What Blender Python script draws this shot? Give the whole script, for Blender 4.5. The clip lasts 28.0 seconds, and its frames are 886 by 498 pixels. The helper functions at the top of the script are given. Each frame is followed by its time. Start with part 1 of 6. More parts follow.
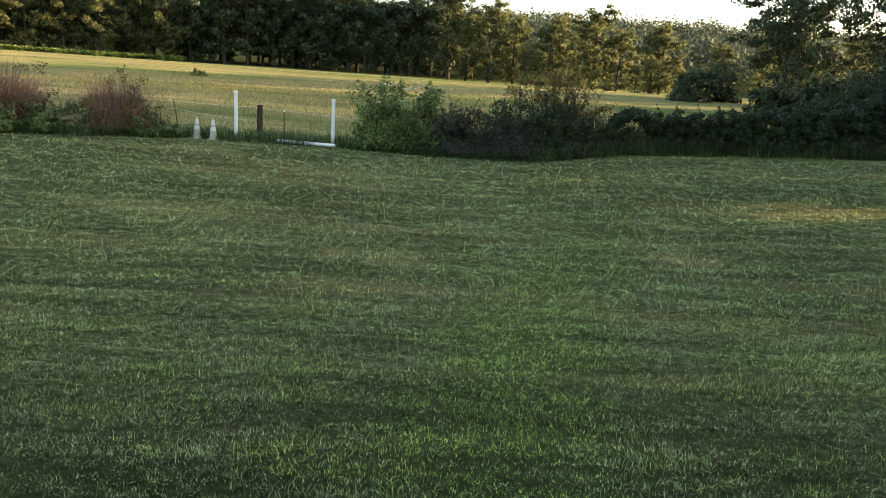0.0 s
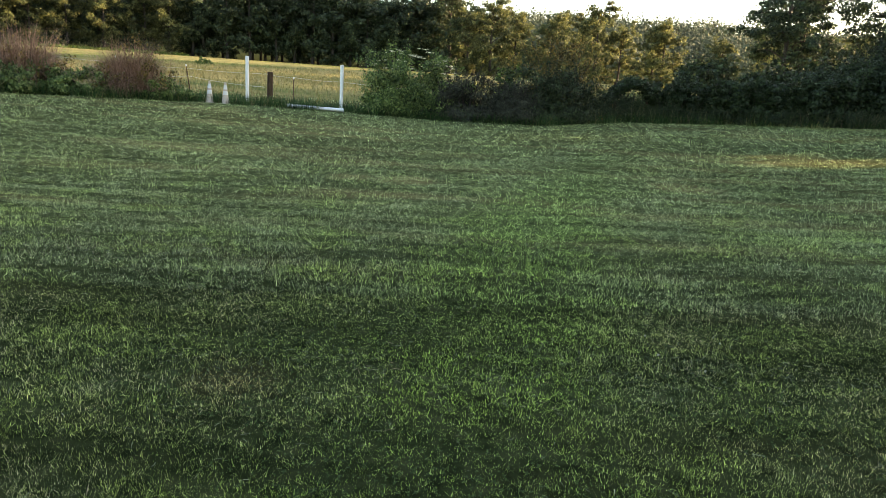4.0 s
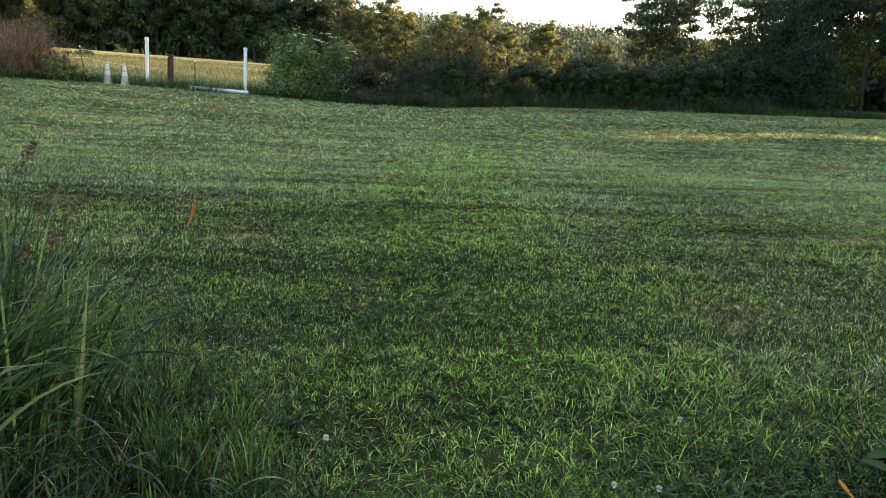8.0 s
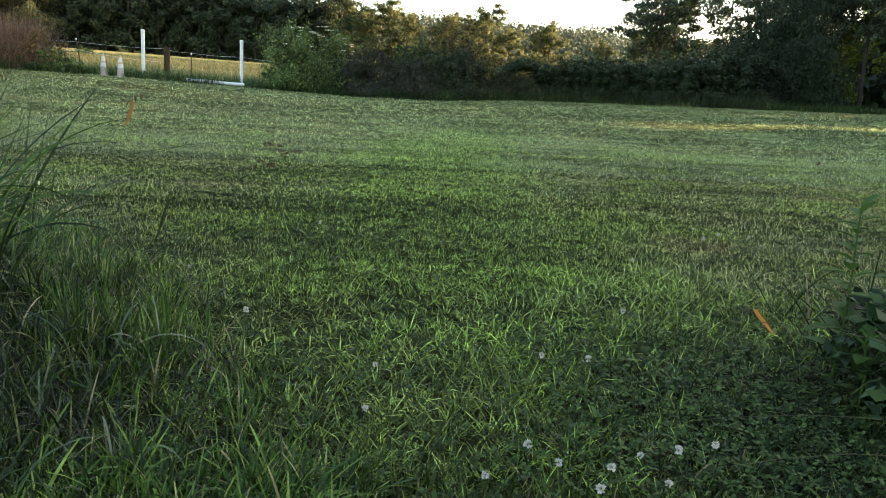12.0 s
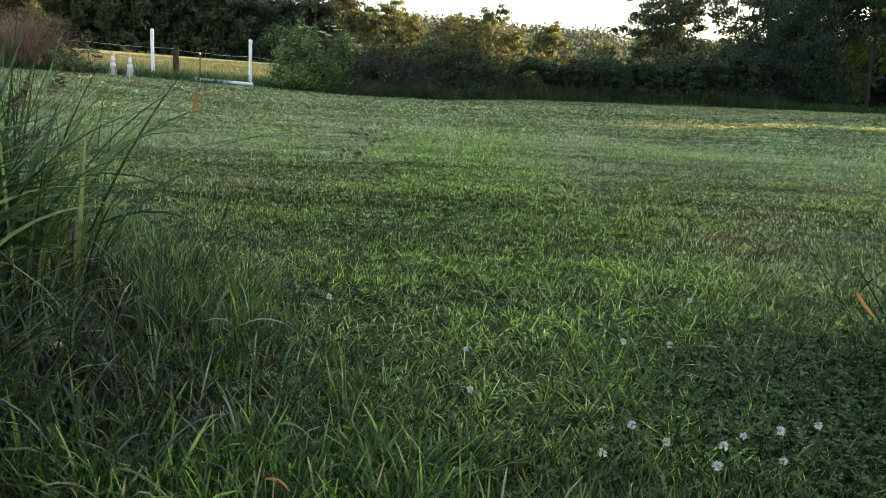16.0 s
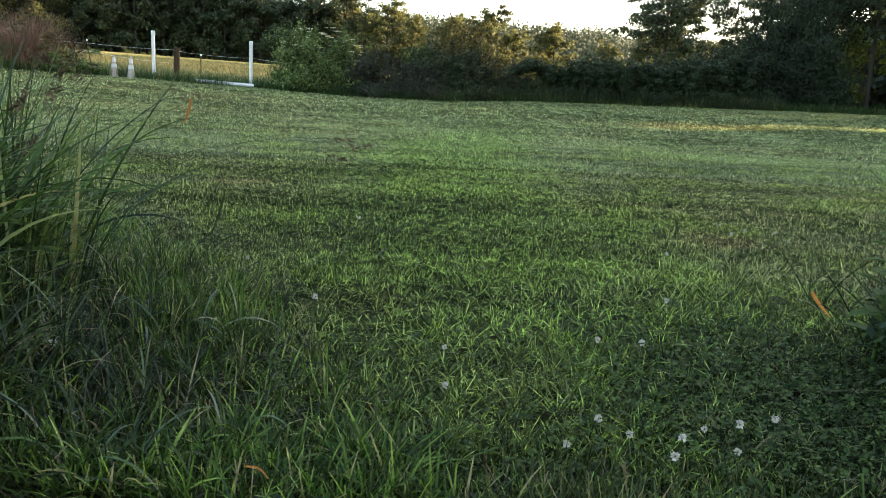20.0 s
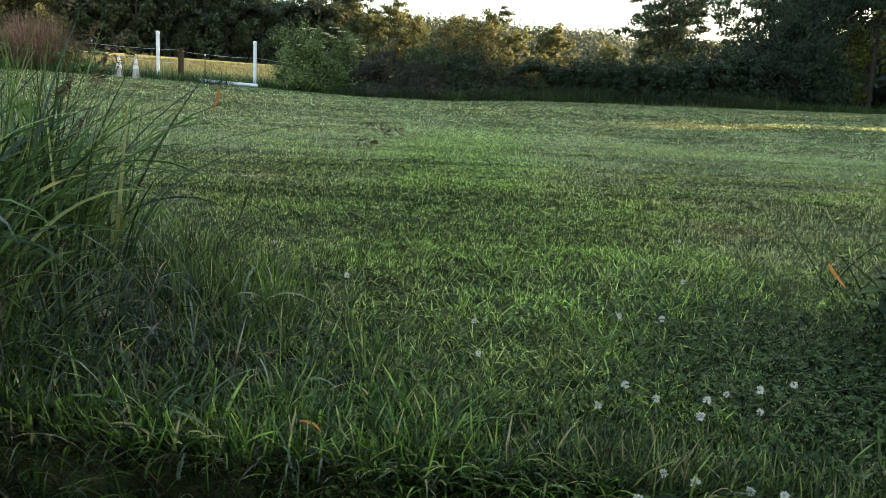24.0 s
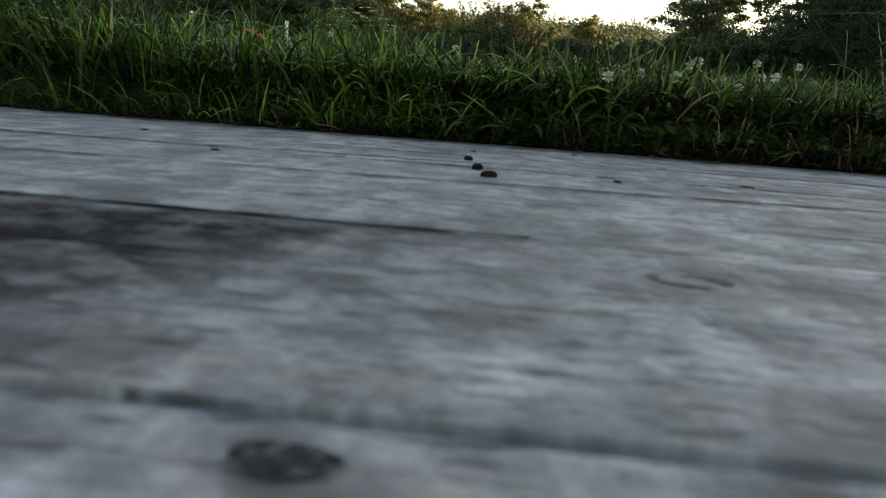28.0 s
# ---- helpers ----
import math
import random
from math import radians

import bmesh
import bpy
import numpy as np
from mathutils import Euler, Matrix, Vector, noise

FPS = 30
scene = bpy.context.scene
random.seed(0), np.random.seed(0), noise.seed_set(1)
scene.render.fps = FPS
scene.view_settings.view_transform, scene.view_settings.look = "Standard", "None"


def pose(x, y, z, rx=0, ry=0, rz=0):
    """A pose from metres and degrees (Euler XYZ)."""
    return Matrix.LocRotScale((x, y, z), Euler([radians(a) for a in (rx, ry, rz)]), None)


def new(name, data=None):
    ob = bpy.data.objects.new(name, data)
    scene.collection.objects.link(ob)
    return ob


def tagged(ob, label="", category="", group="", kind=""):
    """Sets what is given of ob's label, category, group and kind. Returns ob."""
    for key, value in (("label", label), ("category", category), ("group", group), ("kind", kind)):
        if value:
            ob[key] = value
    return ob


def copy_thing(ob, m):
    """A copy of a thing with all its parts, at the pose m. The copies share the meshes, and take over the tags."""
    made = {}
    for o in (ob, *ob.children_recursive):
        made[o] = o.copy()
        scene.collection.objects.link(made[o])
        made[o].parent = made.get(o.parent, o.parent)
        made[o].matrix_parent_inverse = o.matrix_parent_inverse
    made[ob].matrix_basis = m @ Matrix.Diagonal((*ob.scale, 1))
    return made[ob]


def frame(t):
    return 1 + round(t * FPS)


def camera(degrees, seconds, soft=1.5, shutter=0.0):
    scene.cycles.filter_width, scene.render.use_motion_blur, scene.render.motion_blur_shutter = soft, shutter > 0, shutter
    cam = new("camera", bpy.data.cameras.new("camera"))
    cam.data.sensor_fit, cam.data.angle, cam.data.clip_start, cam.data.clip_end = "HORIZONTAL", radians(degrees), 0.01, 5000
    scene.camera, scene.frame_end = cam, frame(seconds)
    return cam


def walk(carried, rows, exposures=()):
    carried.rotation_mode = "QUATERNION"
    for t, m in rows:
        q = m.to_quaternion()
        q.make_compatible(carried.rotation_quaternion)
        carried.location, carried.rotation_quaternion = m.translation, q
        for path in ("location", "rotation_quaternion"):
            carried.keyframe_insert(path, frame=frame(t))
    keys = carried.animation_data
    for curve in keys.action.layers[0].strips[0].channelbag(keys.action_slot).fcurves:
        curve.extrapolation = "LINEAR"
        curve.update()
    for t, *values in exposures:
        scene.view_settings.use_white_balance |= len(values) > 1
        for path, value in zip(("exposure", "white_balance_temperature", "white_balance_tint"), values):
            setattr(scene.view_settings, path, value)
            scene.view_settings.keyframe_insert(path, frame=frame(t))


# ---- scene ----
cam = camera(63.1, 28.0, soft=0.55)
METRES, EYE, TILT, LEAN, TURN = 6.4, 2.858, -12.0, -3.0, 0.0
ROWS = [
    (0.0, 0.0, 0.0, 0.0, 0.0, 0.0, -0.0),
    (0.5, -0.0002, 0.0214, -0.0745, 0.02, 0.1, 0.02),
    (1.0, 0.0006, 0.0355, -0.1372, 0.03, 0.19, 0.04),
    (1.5, 0.0033, 0.0348, -0.1654, 0.04, 0.24, 0.03),
    (2.0, 0.0093, -0.0008, -0.1734, 0.06, 0.18, 0.03),
    (2.5, 0.0149, -0.0286, -0.1824, 0.07, 0.23, 0.02),
    (3.0, 0.0184, -0.0551, -0.1938, 0.08, 0.18, -0.05),
    (3.5, -0.01, -0.0613, -0.2003, 0.09, 0.18, -0.02),
    (5.5, -0.0309, -0.2779, -0.2475, -0.08, 0.13, -0.05),
    (6.0, -0.0295, -0.2693, -0.2933, -6.89, 0.15, 1.31),
    (6.5, -0.0241, -0.2614, -0.3298, -8.29, 0.14, 1.57),
    (7.0, -0.0369, -0.2562, -0.3336, -8.46, 0.16, 1.24),
    (7.5, -0.1007, -0.245, -0.3303, -8.43, 0.15, 1.5),
    (8.0, -0.1051, -0.2399, -0.3343, -8.35, 0.15, 1.54),
    (8.5, -0.0982, -0.2372, -0.3345, -8.32, 0.16, 1.53),
    (9.0, -0.0919, -0.2369, -0.3355, -8.28, 0.18, 1.52),
    (9.5, -0.088, -0.2337, -0.3555, -8.35, 0.28, 1.55),
    (10.0, -0.0849, -0.233, -0.3664, -8.31, 0.3, 1.54),
    (10.5, -0.0823, -0.2327, -0.3783, -8.28, 0.32, 1.53),
    (11.0, -0.0839, -0.2333, -0.3781, -8.25, 0.34, 1.51),
    (11.5, -0.0809, -0.2344, -0.3816, -8.22, 0.36, 1.52),
    (12.0, -0.076, -0.2347, -0.3868, -8.21, 0.37, 1.5),
    (12.5, -0.0892, -0.2323, -0.3892, -8.29, 0.37, 1.37),
    (13.0, -0.1098, -0.23, -0.388, -8.18, 0.37, 1.5),
    (13.5, -0.1085, -0.2304, -0.3899, -8.15, 0.36, 1.5),
    (15.5, -0.1114, -0.2332, -0.3914, -8.03, 0.39, 1.46),
    (16.0, -0.1062, -0.2341, -0.3907, -8.0, 0.38, 1.47),
    (16.5, -0.1072, -0.2347, -0.3905, -8.06, 0.4, 1.47),
    (17.0, -0.1043, -0.2363, -0.3905, -7.97, 0.43, 1.48),
    (17.5, -0.0975, -0.2383, -0.3909, -7.91, 0.43, 1.47),
    (18.0, -0.1126, -0.2383, -0.3909, -8.02, 0.44, 1.44),
    (18.5, -0.1123, -0.2417, -0.3905, -7.91, 0.44, 1.47),
    (19.0, -0.1068, -0.2443, -0.3904, -7.89, 0.44, 1.47),
    (19.5, -0.102, -0.2454, -0.39, -7.88, 0.43, 1.45),
    (20.0, -0.1, -0.2459, -0.3906, -7.9, 0.45, 1.44),
    (20.5, -0.1, -0.2471, -0.3897, -7.86, 0.43, 1.46),
    (21.0, -0.0945, -0.2492, -0.3908, -7.83, 0.45, 1.44),
    (21.5, -0.0887, -0.2518, -0.3919, -7.83, 0.46, 1.44),
    (23.5, -0.1158, -0.2545, -0.3946, -7.8, 0.43, 1.45),
    (24.0, -0.1121, -0.2555, -0.3988, -7.78, 0.51, 1.48),
    (24.5, -0.1086, -0.2535, -0.4223, -7.71, 0.6, 1.56),
    (25.0, -0.1023, -0.2511, -0.4472, -7.78, 0.57, 1.68),
    (25.5, -0.0967, -0.2472, -0.4751, -7.66, 0.92, 1.63),
    (26.0, -0.0948, -0.2432, -0.4932, -7.6, 0.56, 1.5),
    (26.5, -0.0944, -0.2414, -0.4921, -7.3, 0.5, 1.48),
    (27.0, -0.0945, -0.2415, -0.4926, -5.99, 0.64, 1.23),
    (27.5, -0.0944, -0.2412, -0.4935, -5.48, 0.47, 1.25),
    (28.0, -0.0943, -0.2413, -0.4936, -5.15, 0.34, 1.21),
]
EXPOSURES = [(0.0, 2.09, 7200, 13), (6.0, 2.34, 7100, 14), (24.0, 2.42, 7000, 14), (25.0, 2.45, 6900, 12), (26.0, 2.3, 7500, 8), (27.0, 2.0, 7900, 7), (28.0, 1.7, 8100, 7)]
walk(cam, [(t, pose(0, 0, EYE, TILT, LEAN, TURN) @ pose(METRES * x, METRES * y, METRES * z, 90 + pitch, roll, yaw)) for t, x, y, z, yaw, pitch, roll in ROWS], EXPOSURES)
cam.data.dof.use_dof = True
cam.data.dof.focus_distance = 3.4
cam.data.dof.aperture_fstop = 14.0

# ---------------------------------------------------------------- light
SUN_AZ, SUN_EL = 74.0, 10.0          # degrees: from north towards east, above the horizon
world = bpy.data.worlds.new("evening_sky")
scene.world = world
world.use_nodes = True
wn = world.node_tree
sky = wn.nodes.new("ShaderNodeTexSky")
sky.sky_type = "NISHITA"
sky.sun_disc = False
sky.sun_elevation = radians(SUN_EL)
sky.sun_rotation = radians(SUN_AZ)
sky.air_density, sky.dust_density, sky.ozone_density = 1.0, 2.0, 1.0
wn.nodes["Background"].inputs["Strength"].default_value = 0.15
wn.links.new(sky.outputs["Color"], wn.nodes["Background"].inputs["Color"])

sun_data = bpy.data.lights.new("sun", "SUN")
sun_data.energy = 5.0
sun_data.angle = radians(0.6)
sun_data.color = (1.0, 0.74, 0.44)
sun = new("sun", sun_data)
sa, se = radians(SUN_AZ), radians(SUN_EL)
SUN_DIR = Vector((math.sin(sa) * math.cos(se), math.cos(sa) * math.cos(se), math.sin(se)))
sun.matrix_world = SUN_DIR.to_track_quat("Z", "Y").to_matrix().to_4x4()

rng = np.random.default_rng(7)
PAD_TURN = radians(-10.2)
PAD_SIDE, PAD_RISE = 0.0226, 0.013          # the platform dips to its right and rises to its far edge
PAD_EDGE = Vector((-0.36, -1.147, 0.012))     # on the far edge of the platform


# ---------------------------------------------------------------- materials
class Mat:
    """A small builder for node materials."""

    def __init__(self, name, rough=0.8, spec=0.3):
        self.m = bpy.data.materials.new(name)
        self.m.use_nodes = True
        self.t = self.m.node_tree
        self.b = self.t.nodes["Principled BSDF"]
        self.b.inputs["Roughness"].default_value = rough
        self.b.inputs["Specular IOR Level"].default_value = spec

    def node(self, kind, **inputs):
        n = self.t.nodes.new(kind)
        for k, v in inputs.items():
            self.plug(n.inputs[k.replace("_", " ")], v)
        return n

    def plug(self, socket, v):
        if isinstance(v, bpy.types.NodeSocket):
            self.t.links.new(v, socket)
        else:
            socket.default_value = v

    def position(self, scale=(1, 1, 1), rot=(0, 0, 0), local=False):
        if local:
            src = self.node("ShaderNodeTexCoord").outputs["Object"]
        else:
            src = self.node("ShaderNodeNewGeometry").outputs["Position"]
        n = self.node("ShaderNodeMapping", Vector=src)
        n.inputs["Scale"].default_value = scale
        n.inputs["Rotation"].default_value = rot
        return n.outputs["Vector"]

    def noise(self, vec, scale, detail=3.0, rough=0.55):
        return self.node("ShaderNodeTexNoise", Vector=vec, Scale=scale, Detail=detail, Roughness=rough).outputs["Fac"]

    def ramp(self, fac, stops):
        n = self.node("ShaderNodeValToRGB", Fac=fac)
        e = n.color_ramp.elements
        while len(e) < len(stops):
            e.new(0.5)
        for el, (p, c) in zip(e, stops):
            el.position = p
            el.color = (*c, 1) if len(c) == 3 else c
        return n.outputs["Color"]

    def grey(self, fac, lo, hi, a=0.0, b=1.0):
        n = self.node("ShaderNodeMapRange", Value=fac)
        for k, v in (("From Min", lo), ("From Max", hi), ("To Min", a), ("To Max", b)):
            n.inputs[k].default_value = v
        return n.outputs["Result"]

    def mix(self, fac, a, b, how="MIX"):
        n = self.t.nodes.new("ShaderNodeMix")
        n.data_type, n.blend_type = "RGBA", how
        self.plug(n.inputs[0], fac)
        for sock, v in ((n.inputs[6], a), (n.inputs[7], b)):
            self.plug(sock, (*v, 1) if isinstance(v, tuple) else v)
        return n.outputs[2]

    def math(self, op, a, b=0.0):
        n = self.t.nodes.new("ShaderNodeMath")
        n.operation = op
        self.plug(n.inputs[0], a)
        self.plug(n.inputs[1], b)
        return n.outputs[0]

    def island(self):
        return self.node("ShaderNodeNewGeometry").outputs["Random Per Island"]

    def colour(self, v):
        self.plug(self.b.inputs["Base Color"], (*v, 1) if isinstance(v, tuple) else v)
        return self

    def bump(self, height, strength=0.4, distance=0.02):
        n = self.node("ShaderNodeBump", Height=height)
        n.inputs["Strength"].default_value, n.inputs["Distance"].default_value = strength, distance
        self.plug(self.b.inputs["Normal"], n.outputs["Normal"])
        return self

    def leafy(self, colour, amount=0.35):
        """Lets light through thin leaves."""
        tr = self.node("ShaderNodeBsdfTranslucent", Color=colour)
        mx = self.t.nodes.new("ShaderNodeMixShader")
        mx.inputs[0].default_value = amount
        self.t.links.new(self.b.outputs[0], mx.inputs[1])
        self.t.links.new(tr.outputs[0], mx.inputs[2])
        self.t.links.new(mx.outputs[0], self.t.nodes["Material Output"].inputs["Surface"])
        return self


def leaf_material(name, dark, mid, light, odd=None, amount=0.5, rough=0.55, patch=0.6):
    """Leaves: each one its own shade, drifting over the plant."""
    m = Mat(name, rough, 0.3)
    base = m.ramp(m.island(), [(0.0, dark), (0.55, mid), (0.93, light), (1.0, odd or light)])
    drift = m.grey(m.noise(m.position(), patch, 2.0), 0.3, 0.7, 0.65, 1.3)
    col = m.mix(1.0, base, m.node("ShaderNodeCombineColor", Red=drift, Green=drift, Blue=drift).outputs[0], "MULTIPLY")
    m.colour(col).leafy(col, amount)
    return m.m


# x, y and radius of tan spots in the lawn
TAN_SPOTS = ((4.4, 12.2, 0.8), (-0.6, 11.3, 0.7), (-1.6, 11.4, 0.5), (3.5, 3.0, 0.4), (-0.18, -0.28, 0.11), (-0.11, -0.56, 0.10), (-0.42, -0.02, 0.19), (1.30, 1.05, 0.35), (-1.1, 2.6, 0.35))


def lawn_tint(m):
    """Shared drift of the mown lawn: dry streaks, lush patches, mower lines and the greener track."""
    pos = m.position()
    sep = m.node("ShaderNodeSeparateXYZ", Vector=pos)
    x, y = sep.outputs[0], sep.outputs[1]
    wide = m.noise(m.position((0.35, 0.8, 1)), 0.7, 4.0)
    lines = m.noise(m.position((0.22, 2.6, 1), (0, 0, radians(7))), 1.0, 4.0, 0.6)
    fine = m.noise(pos, 9.0, 4.0, 0.65)
    dry = m.math("MULTIPLY", m.grey(m.noise(m.position((0.25, 1.3, 1), (0, 0, radians(5))), 0.55, 4.0, 0.6), 0.52, 0.70), 0.75)
    # the track: a curve across the lawn
    yy = m.math("SUBTRACT", y, 2.0)
    cx = m.math("ADD", m.math("MULTIPLY", m.math("MULTIPLY", yy, yy), 0.012), m.math("ADD", m.math("MULTIPLY", yy, 0.10), 0.15))
    off = m.math("ABSOLUTE", m.math("SUBTRACT", x, cx))
    track = m.math("MULTIPLY", m.grey(m.math("ADD", off, m.math("MULTIPLY", m.math("SUBTRACT", wide, 0.5), 1.2)), 1.25, 0.35), m.grey(y, 18.0, 11.0))
    for sx, sy, r in TAN_SPOTS:
        near = m.node("ShaderNodeVectorMath", Vector=pos)
        near.operation = "DISTANCE"
        near.inputs[1].default_value = (sx, sy, float(np.interp(sy, (-1, 0, 8, 13), (0.06, 0.15, 0.22, 0.3))))
        spot = m.math("ADD", near.outputs["Value"], m.math("MULTIPLY", m.math("SUBTRACT", fine, 0.5), r * 1.6))
        dry = m.math("MAXIMUM", dry, m.grey(spot, r, r * 0.4, 0.0, 0.75))
    return wide, lines, fine, dry, track


def grass_material(name, dark, mid, light, straw, straw_from=0.93, amount=0.45, lawn=True, spec=0.14):
    m = Mat(name, 0.38, spec)
    deep = tuple(0.72 * a + 0.28 * b for a, b in zip(dark, mid))
    base = m.ramp(m.island(), [(0.0, dark), (0.33, deep), (0.64, mid), (straw_from - 0.03, light), (straw_from + 0.02, straw), (1.0, straw)])
    if lawn:
        wide, lines, _, dry, track = lawn_tint(m)
        lum = m.math("MULTIPLY", m.ramp(m.island(), [(0.0, (0.08,) * 3), (0.33, (0.18,) * 3), (0.64, (0.44,) * 3), (0.9, (1.0,) * 3)]), 2.3)
        lum = m.node("ShaderNodeCombineColor", Red=lum, Green=lum, Blue=lum).outputs[0]

        def tint(fac, colour):
            return m.mix(fac, base, m.mix(1.0, colour, lum, "MULTIPLY"))
        base = tint(dry, (0.21, 0.18, 0.075))
        clip = m.grey(m.noise(m.position((0.7, 1.6, 1), (0, 0, radians(12))), 2.3, 4.0, 0.6), 0.52, 0.68, 0.0, 0.4)
        base = tint(clip, (0.135, 0.15, 0.09))
        base = tint(m.grey(m.noise(m.position((0.8, 1.2, 1)), 1.7, 3.0, 0.55), 0.44, 0.62, 0.0, 0.7), (0.150, 0.210, 0.038))
        base = tint(m.math("MULTIPLY", track, 0.6), (0.145, 0.235, 0.036))
        k = m.math("MULTIPLY", m.grey(wide, 0.3, 0.7, 0.78, 1.2), m.grey(lines, 0.34, 0.66, 0.68, 1.28))
        # noise darkens the colour, standing in for shaded hollows between tufts
        k = m.math("MULTIPLY", k, m.grey(m.noise(m.position(), 40.0, 2.0, 0.6), 0.37, 0.63, 0.42, 1.6))
        k = m.math("MULTIPLY", k, m.grey(m.noise(m.position((0.8, 1.5, 1)), 8.0, 3.0, 0.6), 0.33, 0.67, 0.74, 1.26))
        k = m.math("MULTIPLY", k, m.grey(m.noise(m.position((0.5, 7.0, 1), (0, 0, radians(8))), 1.0, 4.0, 0.65), 0.36, 0.64, 0.76, 1.22))
        # brightness by distance painted in: shaded near the platform, brighter beyond, a darker belt, pale sheen up the
        # slope
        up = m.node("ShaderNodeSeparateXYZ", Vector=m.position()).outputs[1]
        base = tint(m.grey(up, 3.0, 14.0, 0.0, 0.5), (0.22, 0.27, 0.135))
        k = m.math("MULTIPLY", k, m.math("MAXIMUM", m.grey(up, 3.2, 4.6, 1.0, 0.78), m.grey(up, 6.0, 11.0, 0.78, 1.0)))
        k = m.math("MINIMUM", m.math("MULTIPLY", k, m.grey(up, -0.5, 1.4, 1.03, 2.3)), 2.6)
    else:
        k = m.grey(m.noise(m.position(), 1.4, 3.0), 0.3, 0.7, 0.7, 1.25)
        k = m.math("MULTIPLY", k, m.grey(m.noise(m.position(), 22.0, 2.0, 0.6), 0.33, 0.67, 0.55, 1.4))
    col = m.mix(1.0, base, m.node("ShaderNodeCombineColor", Red=k, Green=k, Blue=k).outputs[0], "MULTIPLY")
    m.colour(col).leafy(col, amount)
    return m.m


def make_ground_material():
    """Soil and sward: lawn near, hay field beyond the fence."""
    m = Mat("sward", 1.0, 0.0)
    wide, lines, fine, dry, track = lawn_tint(m)
    lawn = m.ramp(fine, [(0.3, (0.012, 0.017, 0.007)), (0.5, (0.030, 0.040, 0.016)), (0.75, (0.055, 0.064, 0.028))])
    lawn = m.mix(m.math("MULTIPLY", dry, 0.5), lawn, (0.05, 0.04, 0.02))
    k = m.math("MULTIPLY", m.grey(wide, 0.3, 0.7, 0.75, 1.2), m.grey(lines, 0.3, 0.7, 0.7, 1.25))
    lawn = m.mix(1.0, lawn, m.node("ShaderNodeCombineColor", Red=k, Green=k, Blue=k).outputs[0], "MULTIPLY")
    far = m.noise(m.position((0.25, 1.0, 1)), 0.18, 5.0, 0.6)
    blot = m.noise(m.position((0.35, 1.0, 1)), 0.055, 3.0, 0.5)
    hay = m.ramp(far, [(0.3, (0.14, 0.15, 0.045)), (0.48, (0.25, 0.225, 0.10)), (0.7, (0.36, 0.30, 0.14))])
    hay = m.mix(m.grey(blot, 0.50, 0.62, 0.0, 0.8), hay, (0.085, 0.145, 0.04))
    streak = m.noise(m.position((0.10, 0.9, 1), (0, 0, radians(-6))), 0.6, 4.0, 0.6)
    hay = m.mix(m.grey(streak, 0.50, 0.62, 0.0, 0.6), hay, (0.08, 0.125, 0.04))
    speck = m.grey(m.noise(m.position(), 5.0, 3.0), 0.3, 0.7, 0.75, 1.25)
    hay = m.mix(1.0, hay, m.node("ShaderNodeCombineColor", Red=speck, Green=speck, Blue=speck).outputs[0], "MULTIPLY")
    y = m.node("ShaderNodeSeparateXYZ", Vector=m.position()).outputs[1]
    turf = m.ramp(m.noise(m.position((0.7, 1.4, 1)), 12.0, 5.0, 0.7), [(0.33, (0.022, 0.029, 0.012)), (0.5, (0.075, 0.092, 0.038)), (0.68, (0.17, 0.195, 0.09))])
    turf = m.mix(m.math("MULTIPLY", dry, 0.8), turf, (0.21, 0.17, 0.08))
    turf = m.mix(m.math("MULTIPLY", track, 0.18), turf, (0.06, 0.115, 0.025))
    turf = m.mix(1.0, turf, m.node("ShaderNodeCombineColor", Red=k, Green=k, Blue=k).outputs[0], "MULTIPLY")
    away = m.node("ShaderNodeVectorMath", Vector=m.position((1, 1, 0)))
    away.operation = "LENGTH"
    lawn = m.mix(m.math("MAXIMUM", m.grey(y, 4.0, 11.0, 0.0, 0.95), m.grey(away.outputs["Value"], 4.5, 8.0, 0.0, 0.95)), lawn, turf)
    col = m.mix(m.grey(y, 24.6, 26.5), lawn, hay)
    wood = m.grey(y, 176, 190)
    col = m.mix(wood, col, (0.05, 0.06, 0.025))
    m.colour(col)
    m.bump(m.math("ADD", m.noise(m.position(), 26.0, 5.0, 0.7), m.math("MULTIPLY", lines, 1.5)), 0.7, 0.05)
    return m.m


def bark_material(name, a, b):
    m = Mat(name, 0.9, 0.15)
    f = m.noise(m.position((1, 1, 0.15), local=True), 9.0, 4.0, 0.65)
    m.colour(m.ramp(f, [(0.3, a), (0.7, b)]))
    m.bump(f, 0.8, 0.03)
    return m.m


